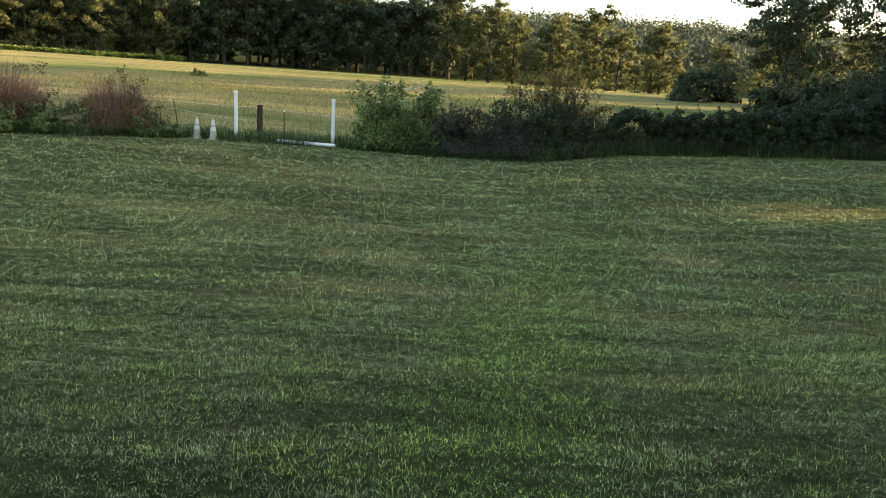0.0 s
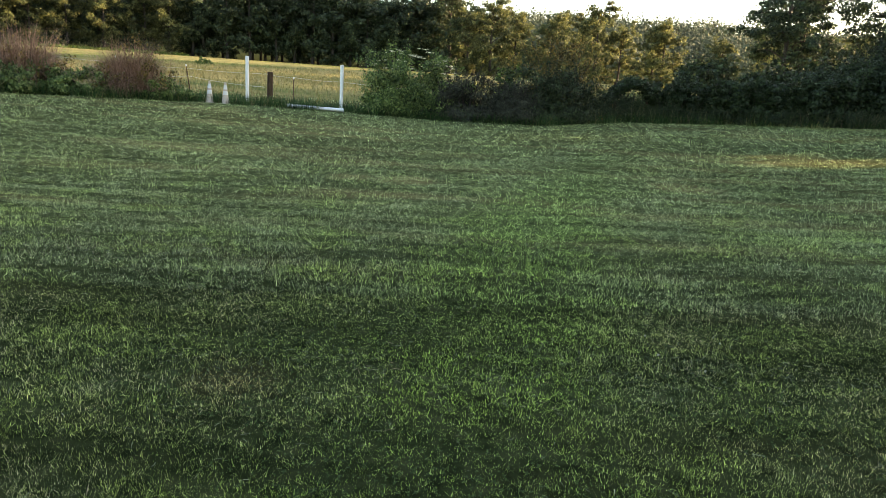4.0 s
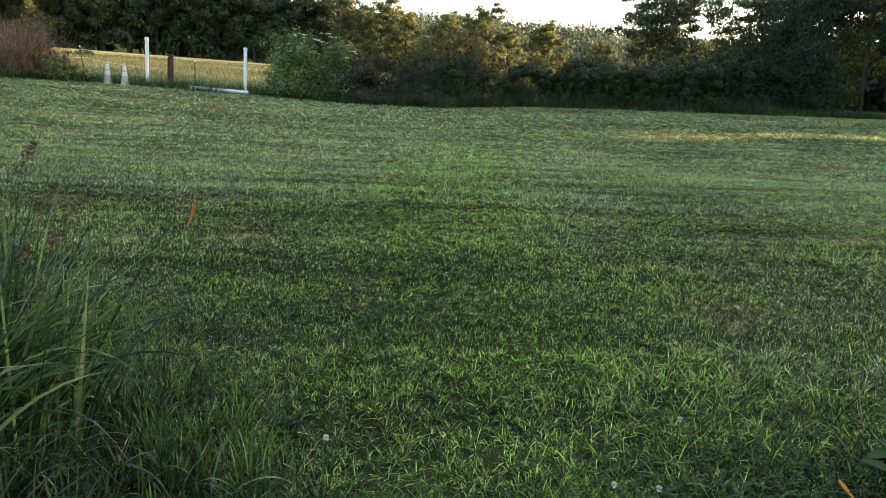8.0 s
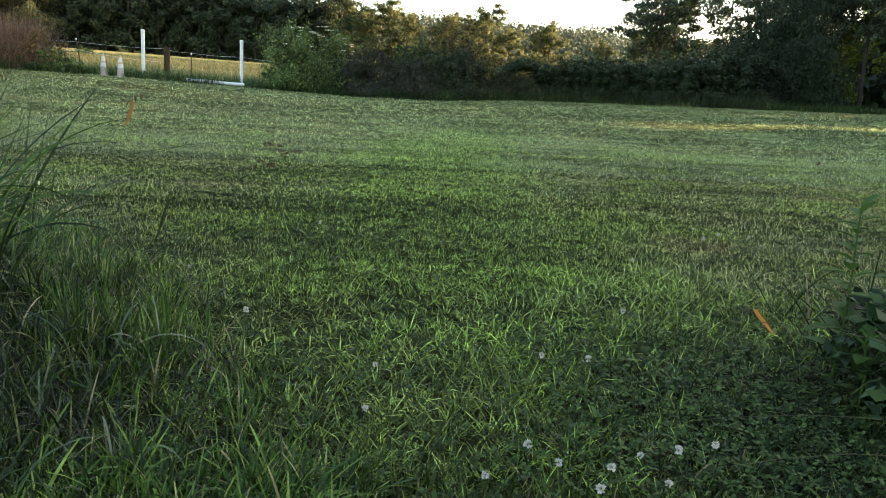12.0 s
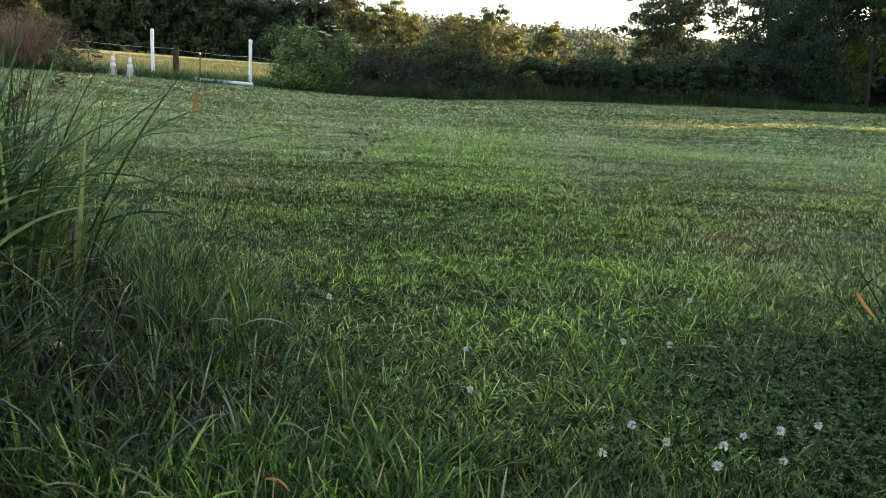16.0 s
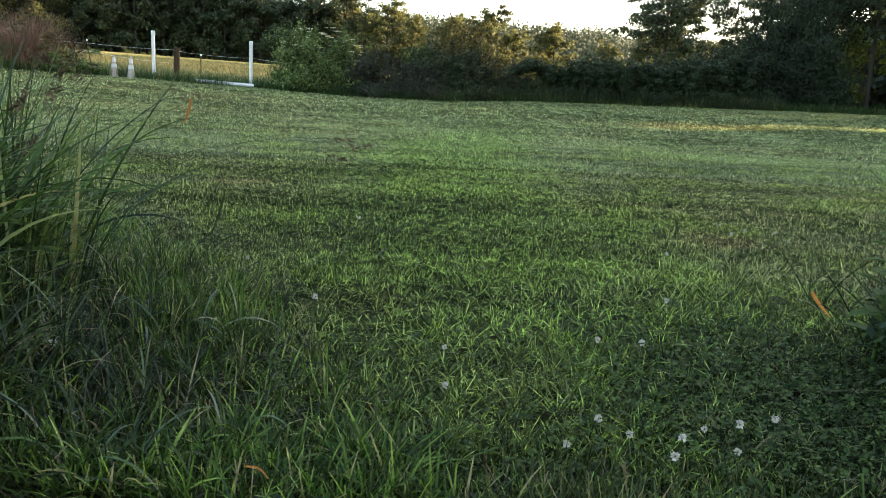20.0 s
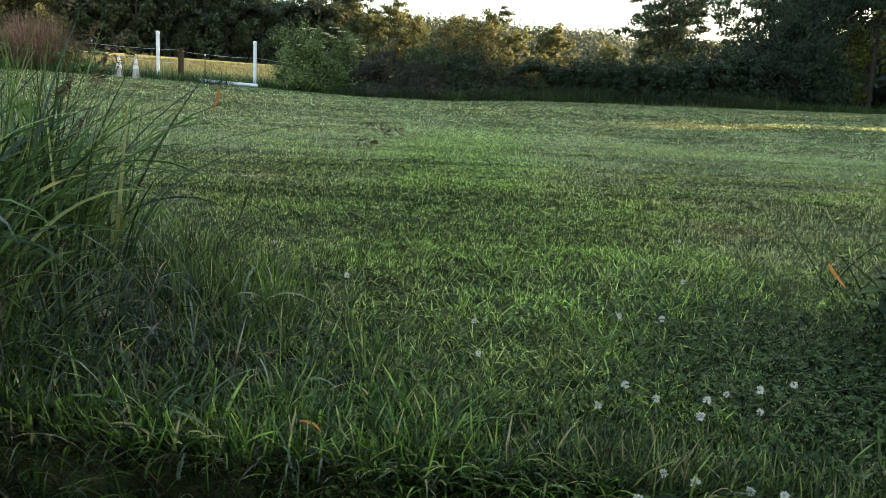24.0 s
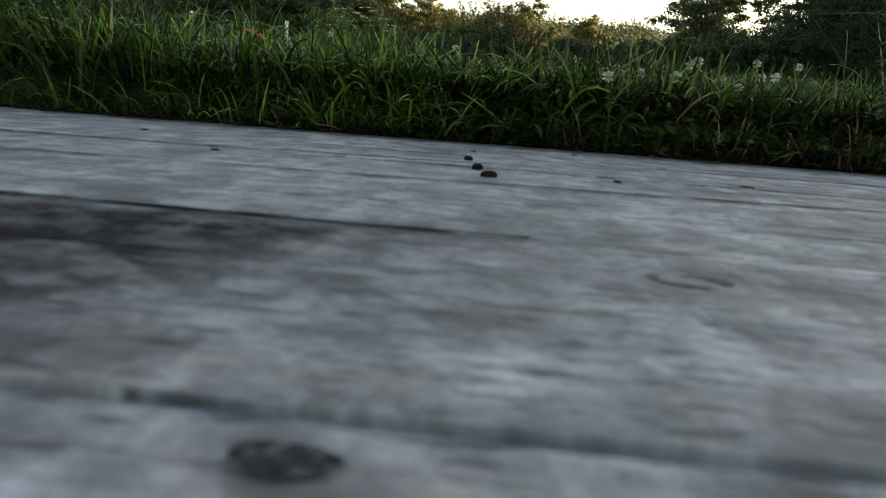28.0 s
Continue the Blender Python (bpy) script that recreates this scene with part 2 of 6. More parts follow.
def make_wood_material():
    """Old silvered plank: long grain, checks, stains."""
    m = Mat("weathered_plank", 0.6, 0.3)
    info = m.node("ShaderNodeObjectInfo").outputs["Random"]
    pos = m.position(local=True)
    shift = m.node("ShaderNodeVectorMath", Vector=pos)
    shift.operation = "ADD"
    off = m.node("ShaderNodeCombineXYZ", X=m.math("MULTIPLY", info, 13.0), Y=m.math("MULTIPLY", info, 7.0))
    m.t.links.new(off.outputs[0], shift.inputs[1])
    pos = shift.outputs[0]

    def scaled(sx, sy):
        n = m.node("ShaderNodeMapping", Vector=pos)
        n.inputs["Scale"].default_value = (sx, sy, 1)
        return n.outputs["Vector"]
    grain = m.noise(scaled(24.0, 150.0), 1.0, 6.0, 0.78)
    lines = m.noise(scaled(6.0, 95.0), 1.0, 4.0, 0.65)
    streak = m.noise(scaled(7.0, 34.0), 1.0, 6.0, 0.72)
    cloud = m.noise(scaled(24.0, 22.0), 1.0, 3.0, 0.55)
    blot = m.noise(scaled(6.0, 12.0), 1.0, 5.0, 0.65)
    spot = m.noise(scaled(34.0, 40.0), 1.0, 5.0, 0.65)
    dash = m.noise(scaled(34.0, 240.0), 1.0, 3.0, 0.6)
    fleck = m.noise(scaled(170.0, 190.0), 1.0, 3.0, 0.7)
    hue = m.mix(m.grey(blot, 0.42, 0.58), (0.305, 0.298, 0.330), (0.270, 0.288, 0.318))
    tone = m.math("MULTIPLY", m.grey(grain, 0.36, 0.64, 0.88, 1.10), m.grey(fleck, 0.32, 0.68, 0.72, 1.25))
    tone = m.math("MULTIPLY", tone, m.grey(cloud, 0.36, 0.62, 1.36, 0.68))
    tone = m.math("MULTIPLY", tone, m.grey(m.noise(scaled(8.0, 10.0), 1.0, 5.0, 0.6), 0.36, 0.64, 0.62, 1.36))
    hue = m.mix(m.grey(m.noise(scaled(11.0, 21.0), 1.0, 3.0, 0.6), 0.50, 0.66, 0.0, 0.6), hue, (0.30, 0.262, 0.245))
    col = m.mix(1.0, hue, m.node("ShaderNodeCombineColor", Red=tone, Green=tone, Blue=tone).outputs[0], "MULTIPLY")
    patch = m.noise(scaled(42.0, 20.0), 1.0, 4.0, 0.6)
    col = m.mix(m.grey(patch, 0.50, 0.64, 0.0, 0.5), col, (0.125, 0.122, 0.135))
    col = m.mix(m.grey(patch, 0.46, 0.34, 0.0, 0.4), col, (0.40, 0.395, 0.41))
    col = m.mix(m.grey(streak, 0.54, 0.70, 0.0, 0.18), col, (0.13, 0.122, 0.135))
    mottle = m.noise(scaled(40.0, 95.0), 1.0, 5.0, 0.7)
    col = m.mix(m.grey(mottle, 0.52, 0.64, 0.0, 0.55), col, (0.12, 0.118, 0.128))
    col = m.mix(m.math("MULTIPLY", m.grey(spot, 0.54, 0.64), m.grey(blot, 0.42, 0.58, 0.25, 0.85)), col, (0.095, 0.09, 0.095))
    col = m.mix(m.grey(dash, 0.57, 0.64, 0.0, 0.85), col, (0.055, 0.052, 0.06))
    col = m.mix(m.grey(lines, 0.60, 0.66, 0.0, 0.4), col, (0.06, 0.057, 0.06))
    # soil along the edge that meets the turf
    sep = m.node("ShaderNodeSeparateXYZ", Vector=m.position())
    across = m.math("ADD", m.math("MULTIPLY", m.math("SUBTRACT", sep.outputs[0], PAD_EDGE.x), -math.sin(PAD_TURN)), m.math("MULTIPLY", m.math("SUBTRACT", sep.outputs[1], PAD_EDGE.y), math.cos(PAD_TURN)))
    soil = m.grey(m.math("ADD", across, m.math("MULTIPLY", spot, 0.10)), -0.03, 0.045, 0.0, 0.85)
    col = m.mix(soil, col, (0.04, 0.033, 0.028))
    # dark stains beside one seam
    gloss = 0.3
    for cx, cy, sx, sy, much in ((-0.60, -1.845, 5.0, 20.0, 0.98), (-0.62, -1.92, 6.0, 9.5, 0.85)):
        where = m.node("ShaderNodeVectorMath", Vector=m.position((sx, sy, 1.0)))
        where.operation = "DISTANCE"
        where.inputs[1].default_value = (cx * sx, cy * sy, 0.0)
        stain = m.math("MULTIPLY", m.grey(where.outputs["Value"], 1.4, 0.5), m.grey(spot, 0.36, 0.56, 0.45, 1.0))
        col = m.mix(m.math("MULTIPLY", stain, much), col, (0.035, 0.032, 0.032))
        gloss = m.math("MULTIPLY", m.math("SUBTRACT", 1.0, stain), gloss)
    m.plug(m.b.inputs["Specular IOR Level"], gloss)
    wob = m.node("ShaderNodeVectorMath", Vector=scaled(2.0, 70.0))
    wob.operation = "ADD"
    wv = m.node("ShaderNodeCombineXYZ", Y=m.math("MULTIPLY", m.noise(scaled(14.0, 14.0), 1.0, 3.0), 0.9))
    m.t.links.new(wv.outputs[0], wob.inputs[1])
    check = m.grey(m.noise(wob.outputs[0], 1.0, 2.0, 0.4), 0.70, 0.735)
    col = m.mix(m.math("MULTIPLY", check, 0.9), col, (0.022, 0.022, 0.026))
    m.colour(col)
    m.bump(m.math("SUBTRACT", m.math("ADD", grain, streak), m.math("MULTIPLY", check, 1.5)), 0.6, 0.004)
    return m.m


def plain_material(name, colour, rough=0.6, metal=0.0, dirt=(0.2, 0.19, 0.15), amount=0.25, scale=6.0, spec=0.4):
    m = Mat(name, rough, spec)
    m.b.inputs["Metallic"].default_value = metal
    f = m.noise(m.position(local=True), scale, 5.0, 0.65)
    m.colour(m.mix(m.grey(f, 0.45, 0.75, 0.0, amount), colour, dirt))
    m.bump(m.noise(m.position(local=True), scale * 12, 3.0), 0.15, 0.003)
    return m.m


GROUND = make_ground_material()
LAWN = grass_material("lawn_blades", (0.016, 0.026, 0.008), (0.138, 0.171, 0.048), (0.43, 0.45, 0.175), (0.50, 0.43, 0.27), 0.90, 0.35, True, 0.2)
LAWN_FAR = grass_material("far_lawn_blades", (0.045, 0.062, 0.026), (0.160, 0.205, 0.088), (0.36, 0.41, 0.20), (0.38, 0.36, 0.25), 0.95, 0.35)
CLIPPINGS = grass_material("clipping_blades", (0.10, 0.12, 0.075), (0.19, 0.215, 0.13), (0.30, 0.32, 0.21), (0.36, 0.30, 0.18), 0.9, 0.2, False)
MOWN = grass_material("mown_fringe", (0.014, 0.028, 0.008), (0.060, 0.105, 0.024), (0.18, 0.25, 0.065), (0.28, 0.21, 0.11), 0.94, 0.35, False, 0.3)
HEDGE_WEEDS = grass_material("hedge_weed_blades", (0.03, 0.045, 0.02), (0.07, 0.09, 0.045), (0.13, 0.15, 0.08), (0.24, 0.21, 0.13), 0.93, 0.3, False)
LEANING = grass_material("leaning_blades", (0.010, 0.024, 0.006), (0.035, 0.07, 0.016), (0.11, 0.17, 0.05), (0.26, 0.22, 0.12), 0.94, 0.3, False, 0.5)
FRESH = grass_material("fresh_blades", (0.05, 0.11, 0.015), (0.11, 0.22, 0.03), (0.24, 0.38, 0.07), (0.34, 0.34, 0.12), 0.96, 0.45, False, 0.35)
SILVER = grass_material("pale_glossy_blades", (0.03, 0.07, 0.03), (0.08, 0.14, 0.06), (0.17, 0.24, 0.12), (0.32, 0.29, 0.17), 0.93, 0.25, False, 0.7)
TALL = grass_material("tall_blades", (0.014, 0.034, 0.010), (0.056, 0.118, 0.026), (0.15, 0.24, 0.06), (0.34, 0.33, 0.14), 0.975, 0.45, False, 0.5)
LITTER = grass_material("dead_litter", (0.03, 0.024, 0.016), (0.07, 0.055, 0.035), (0.14, 0.11, 0.07), (0.28, 0.22, 0.13), 0.9, 0.15, False)
LUSH = grass_material("lush_blades", (0.018, 0.045, 0.008), (0.080, 0.165, 0.024), (0.25, 0.38, 0.07), (0.42, 0.35, 0.17), 0.965, 0.4, False, 0.35)
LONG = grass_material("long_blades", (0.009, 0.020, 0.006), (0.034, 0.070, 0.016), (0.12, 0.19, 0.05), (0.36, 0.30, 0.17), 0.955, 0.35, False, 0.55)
RANK = grass_material("rank_grass", (0.025, 0.06, 0.018), (0.055, 0.12, 0.035), (0.10, 0.17, 0.055), (0.34, 0.28, 0.15), 0.95, 0.45, False)
def hay_material():
    m = Mat("hay_blades", 0.5, 0.4)
    base = m.ramp(m.island(), [(0.0, (0.12, 0.12, 0.035)), (0.5, (0.30, 0.25, 0.09)), (1.0, (0.48, 0.37, 0.17))])
    blot = m.noise(m.position((0.35, 1.0, 1)), 0.055, 3.0, 0.5)
    base = m.mix(m.grey(blot, 0.50, 0.62, 0.0, 0.8), base, (0.075, 0.135, 0.035))
    streak = m.noise(m.position((0.10, 0.9, 1), (0, 0, radians(-6))), 0.6, 4.0, 0.6)
    base = m.mix(m.grey(streak, 0.50, 0.62, 0.0, 0.6), base, (0.07, 0.115, 0.035))
    m.colour(base).leafy(base, 0.35)
    return m.m


HAY = hay_material()
# dead thatch, its colour darkened to carry the turf face's shade too
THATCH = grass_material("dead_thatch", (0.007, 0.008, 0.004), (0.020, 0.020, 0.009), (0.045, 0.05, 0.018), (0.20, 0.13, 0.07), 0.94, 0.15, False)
STRAW = grass_material("pale_straw", (0.16, 0.13, 0.07), (0.28, 0.22, 0.12), (0.40, 0.32, 0.18), (0.45, 0.36, 0.22), 0.9, 0.2, False)
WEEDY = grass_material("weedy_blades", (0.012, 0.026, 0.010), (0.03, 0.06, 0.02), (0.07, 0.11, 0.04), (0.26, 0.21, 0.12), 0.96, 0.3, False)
CLOVER = leaf_material("clover_leaf", (0.028, 0.055, 0.015), (0.055, 0.098, 0.025), (0.11, 0.17, 0.045))
CLOVER_WHITE = plain_material("clover_head", (0.58, 0.56, 0.50), 0.7, dirt=(0.36, 0.30, 0.20), amount=0.7, scale=140)
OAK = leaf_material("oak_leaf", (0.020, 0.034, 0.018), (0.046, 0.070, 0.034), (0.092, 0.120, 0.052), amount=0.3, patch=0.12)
# sunlight painted in: lit trees take this brighter leaf, shaded ones the oak
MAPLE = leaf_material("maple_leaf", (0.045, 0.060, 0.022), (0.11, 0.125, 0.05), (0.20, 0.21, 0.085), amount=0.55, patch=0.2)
# distant haze is put into this greyed leaf colour
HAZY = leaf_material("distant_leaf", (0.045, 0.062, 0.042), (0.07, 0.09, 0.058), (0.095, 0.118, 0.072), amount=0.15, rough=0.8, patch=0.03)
ELDER = leaf_material("elder_leaf", (0.045, 0.080, 0.024), (0.125, 0.195, 0.058), (0.27, 0.345, 0.115), amount=0.4)
THORN = leaf_material("thorn_leaf", (0.014, 0.024, 0.010), (0.034, 0.055, 0.022), (0.08, 0.11, 0.045), amount=0.3)
RUSSET = leaf_material("russet_leaf", (0.05, 0.05, 0.016), (0.14, 0.12, 0.035), (0.28, 0.20, 0.06))
DRY = leaf_material("dry_twig", (0.12, 0.07, 0.05), (0.26, 0.155, 0.115), (0.40, 0.26, 0.19), amount=0.15)
ELDERFLOWER = plain_material("elder_blossom", (0.72, 0.70, 0.52), 0.8)
BARK = bark_material("grey_bark", (0.028, 0.024, 0.02), (0.085, 0.074, 0.062))
PLANK = make_wood_material()
PVC = plain_material("white_pipe", (0.80, 0.82, 0.84), 0.35, dirt=(0.45, 0.46, 0.40), amount=0.35)
OLDPOST = bark_material("dark_post_wood", (0.035, 0.022, 0.014), (0.10, 0.065, 0.04))
STEEL = plain_material("rusty_steel", (0.12, 0.08, 0.055), 0.75, 0.5, dirt=(0.20, 0.10, 0.05), amount=0.6, scale=30)
def knot_material():
    m = Mat("knot_wood", 1.0, 0.0)
    f = m.noise(m.position(), 170.0, 3.0)
    m.colour(m.ramp(f, [(0.36, (0.012, 0.012, 0.012)), (0.52, (0.05, 0.05, 0.052)), (0.66, (0.15, 0.145, 0.15))]))
    return m.m


KNOT = knot_material()
RIM = plain_material("worn_knot_rim", (0.085, 0.083, 0.088), 0.9, dirt=(0.2, 0.2, 0.21), amount=0.9, scale=160, spec=0.1)
NAIL = plain_material("nail_iron", (0.012, 0.011, 0.011), 0.95, 0.0, dirt=(0.022, 0.02, 0.022), scale=200, spec=0.03)
ROPE = plain_material("fence_rope", (0.62, 0.62, 0.60), 0.7)
CONE = plain_material("faded_cone", (0.46, 0.40, 0.36), 0.6, dirt=(0.35, 0.3, 0.27), amount=0.5)
COLLAR = plain_material("cone_collar", (0.62, 0.64, 0.66), 0.4, dirt=(0.5, 0.5, 0.5))
ORANGE = leaf_material("orange_blade", (0.36, 0.13, 0.035), (0.48, 0.19, 0.05), (0.55, 0.25, 0.08), amount=0.3)
WEED = leaf_material("weed_leaf", (0.02, 0.05, 0.016), (0.065, 0.135, 0.03), (0.18, 0.28, 0.055), (0.30, 0.38, 0.08), patch=3.0)
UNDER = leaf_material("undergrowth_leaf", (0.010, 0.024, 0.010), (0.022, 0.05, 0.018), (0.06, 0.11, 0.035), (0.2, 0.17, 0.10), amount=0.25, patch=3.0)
VINE = leaf_material("vine_leaf", (0.010, 0.020, 0.008), (0.024, 0.044, 0.015), (0.05, 0.08, 0.028), amount=0.2, rough=0.5, patch=0.5)
TWIGGY = leaf_material("thorn_twig", (0.022, 0.026, 0.018), (0.045, 0.052, 0.034), (0.09, 0.095, 0.065), amount=0.15, rough=0.8)
# brighter copy of the maple leaf, with sunlight put into its colour
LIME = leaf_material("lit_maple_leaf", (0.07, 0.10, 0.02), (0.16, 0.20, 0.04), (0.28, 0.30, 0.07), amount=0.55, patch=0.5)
IVY = leaf_material("ivy_leaf", (0.009, 0.016, 0.008), (0.020, 0.035, 0.014), (0.045, 0.07, 0.025), amount=0.2, rough=0.6, patch=0.4)
FERN = leaf_material("fern_leaf", (0.08, 0.13, 0.03), (0.14, 0.20, 0.045), (0.22, 0.27, 0.07), patch=0.4)
STEM = grass_material("dry_stem", (0.03, 0.045, 0.018), (0.055, 0.07, 0.028), (0.10, 0.10, 0.045), (0.16, 0.14, 0.07), 0.9, 0.2, False)
SEED = leaf_material("seed_head", (0.07, 0.06, 0.03), (0.14, 0.11, 0.06), (0.22, 0.17, 0.10))


# ---------------------------------------------------------------- mesh helpers
def mesh_of(name, verts, faces, material, smooth=False):
    """A mesh from arrays: verts n x 3, faces m x k (k = 3 or 4)."""
    verts, faces = np.asarray(verts, np.float32), np.asarray(faces, np.int32)
    me = bpy.data.meshes.new(name)
    me.vertices.add(len(verts))
    me.vertices.foreach_set("co", verts.ravel())
    k = faces.shape[1]
    me.loops.add(faces.size)
    me.loops.foreach_set("vertex_index", faces.ravel())
    me.polygons.add(len(faces))
    me.polygons.foreach_set("loop_start", np.arange(0, faces.size, k, dtype=np.int32))
    if smooth:
        me.polygons.foreach_set("use_smooth", np.ones(len(faces), bool))
    me.update(calc_edges=True)
    me.materials.append(material)
    return me


def solid(name, verts, faces, material, parent=None, label="", smooth=False):
    ob = new(name, mesh_of(name, verts, faces, material, smooth))
    if parent:
        ob.parent = parent
    return tagged(ob, label)


def part(name, bm, material, parent=None, label="", smooth=False):
    me = bpy.data.meshes.new(name)
    bm.to_mesh(me)
    bm.free()
    me.materials.append(material)
    if smooth:
        for p in me.polygons:
            p.use_smooth = True
    ob = new(name, me)
    if parent:
        ob.parent = parent
    return tagged(ob, label)


def empty(name, at, label, category, group="", kind=""):
    ob = new(name)
    ob.empty_display_size = 0.1
    ob.location = at
    return tagged(ob, label, category, group, kind)


def smoothstep(x, a, b):
    t = np.clip((x - a) / (b - a), 0, 1)
    return t * t * (3 - 2 * t)


# ---------------------------------------------------------------- the ground
PY = [-60, -3.0, -1.5, -1.05, -0.3, 2, 7.5, 10, 12.3, 16, 20, 23.3, 26.5, 40, 80, 110, 150, 180, 200, 270, 400, 700, 3000]
PZ = [-1.2, -0.12, 0.03, 0.062, 0.13, 0.19, 0.21, 0.24, 0.27, 0.47, 0.72, 0.93, 1.17, 2.0, 4.3, 5.2, 5.7, 6.9, 8.2, 20, 38, 50, 68]


def pad_top(x, y):
    """Height of the boards."""
    dx, dy = x - PAD_EDGE.x, y - PAD_EDGE.y
    along, across = dx * math.cos(PAD_TURN) + dy * math.sin(PAD_TURN), -dx * math.sin(PAD_TURN) + dy * math.cos(PAD_TURN)
    return PAD_EDGE.z - PAD_SIDE * along + PAD_RISE * across


def over_pad(x, y, margin=0.0):
    """True where the platform lies."""
    dx, dy = x - PAD_EDGE.x, y - PAD_EDGE.y
    along, across = dx * math.cos(PAD_TURN) + dy * math.sin(PAD_TURN), -dx * math.sin(PAD_TURN) + dy * math.cos(PAD_TURN)
    return (across < margin) & (across > -2.4) & (along > -1.5) & (along < 0.86)


def ground(x, y):
    """Height of the ground."""
    x, y = np.asarray(x, float), np.asarray(y, float)
    z = sum(np.interp(y + d * (0.12 + 0.05 * np.clip(y, 0, 60)), PY, PZ) for d in (-1, -0.5, 0, 0.5, 1)) / 5
    z = z + np.where(x < 0, -0.028, 0.012) * x * smoothstep(y, 9, 20) * (1 - smoothstep(y, 28, 60)) - 0.014 * x * smoothstep(y, 30, 90) * (1 - smoothstep(y, 260, 500))
    z = z + 0.03 * np.sin(x * 0.55 + 0.4 * y) * np.sin(y * 0.4 + 1) * smoothstep(y, 1, 5) * (1 - smoothstep(y, 18, 26))
    z = z + 0.06 * np.exp(-((x + 1.6) / 0.7) ** 2 - ((y + 0.5) / 0.9) ** 2)
    dx, dy = x - PAD_EDGE.x, y - PAD_EDGE.y
    along, across = dx * math.cos(PAD_TURN) + dy * math.sin(PAD_TURN), -dx * math.sin(PAD_TURN) + dy * math.cos(PAD_TURN)
    out = np.maximum(np.maximum(across, -2.3 - across), np.maximum(along - 0.86, -1.5 - along))
    return z - (z + 0.09) * (1 - smoothstep(out, 0.0, 0.045))


def build_ground():
    xs = np.unique(np.concatenate([np.linspace(-2.2, 1.0, 81), np.linspace(-3, 3, 31), np.linspace(-16, 24, 61), np.linspace(-150, 150, 61), np.linspace(-3000, 3000, 21)]))
    ys = np.unique(np.concatenate([np.linspace(-1.6, -0.6, 71), np.linspace(-3.5, 3, 40), np.linspace(3, 30, 55), np.linspace(30, 200, 60), np.linspace(200, 700, 30), [-3000, -600, -60, -20, -8, 1200, 2000, 3000]]))
    X, Y = np.meshgrid(xs, ys)
    v = np.stack([X.ravel(), Y.ravel(), ground(X, Y).ravel()], 1)
    n, m = len(xs), len(ys)
    i = (np.arange(m - 1)[:, None] * n + np.arange(n - 1)[None, :]).ravel()
    f = np.stack([i, i + 1, i + n + 1, i + n], 1)
    ob = solid("ground", v, f, GROUND, smooth=True)
    return tagged(ob, "sloping mown lawn running up into a hay field", "ground", kind="structure")


build_ground()


def blades(x, y, z, length, width, heading, lean, curl, segs=3):
    """Arrays of grass blades: tapering strips that bend over towards their heading."""
    n = len(x)
    s = np.linspace(0, 1, segs + 1)
    dx, dy = np.cos(heading), np.sin(heading)
    rows = []
    for k, t in enumerate(s):
        out = length * (lean * t + curl * t * t)
        up = length * t * np.sqrt(np.clip(1 - (0.85 * (lean + curl * t)) ** 2, 0.08, 1)) - length * 0.25 * curl * t ** 3
        c = np.stack([x + dx * out, y + dy * out, z + up], 1)
        w = 0.5 * width * (1 - t ** 2.2) * (0.7 + 0.6 * t)
        side = np.stack([-dy * w, dx * w, np.zeros(n)], 1)
        rows += [c - side, c + side] if k < segs else [c]
    per = 2 * segs + 1
    v = np.stack(rows, 1).reshape(-1, 3)
    tri = []
    for k in range(segs - 1):
        a = 2 * k
        tri += [(a, a + 1, a + 3), (a, a + 3, a + 2)]
    a = 2 * (segs - 1)
    tri.append((a, a + 1, a + 2))
    f = (np.arange(n)[:, None, None] * per + np.array(tri)[None]).reshape(-1, 3)
    return v, f


def arcs(x, y, z, length, width, heading, rise, fall, segs=5, tip=0.08, twist=0.5):
    """Long blades that start near upright and arch over: rise and fall are their slants from upright at foot and tip, in radians."""
    n = len(x)
    dx, dy = np.cos(heading), np.sin(heading)
    tw = rng.normal(0, twist, n)
    p = np.stack([x, y, z], 1)
    rows = []
    for k in range(segs + 1):
        t = k / segs
        th = rise + (fall - rise) * t ** 1.4
        if k:
            p = p + np.stack([dx * np.sin(th), dy * np.sin(th), np.cos(th)], 1) * (length / segs)[:, None]
        w = 0.5 * width * (tip + (1 - tip) * (1 - t ** 2.5)) * (0.65 + 0.7 * min(t * 2, 1) * 0.5)
        tt = tw * (0.3 + t)
        flat = np.stack([-dy, dx, np.zeros(n)], 1)
        up = np.stack([-dx * np.cos(th), -dy * np.cos(th), np.sin(th)], 1)
        side = (flat * np.cos(tt)[:, None] + up * np.sin(tt)[:, None]) * w[:, None]
        rows += [p - side, p + side]
    per = 2 * segs + 2
    v = np.stack(rows, 1).reshape(-1, 3)
    a = 2 * np.arange(segs)
    quad = np.stack([a, a + 1, a + 3, a + 2], 1)
    return v, (np.arange(n)[:, None, None] * per + quad[None]).reshape(-1, 4)


def gather(chunks):
    vs, fs, n = [], [], 0
    for v, f in chunks:
        vs.append(v)
        fs.append(f + n)
        n += len(v)
    return np.concatenate(vs), np.concatenate(fs)


def wave(x, y, s, k):
    """A cheap smooth drift from -1 to 1 over the lawn."""
    return (np.sin(x * s + 1.7 * k + 1.3 * np.sin(y * s * 0.8 + k)) + np.sin(y * s * 1.3 + 2.1 * k + 1.5 * np.sin(x * s * 0.7 - k))) / 2


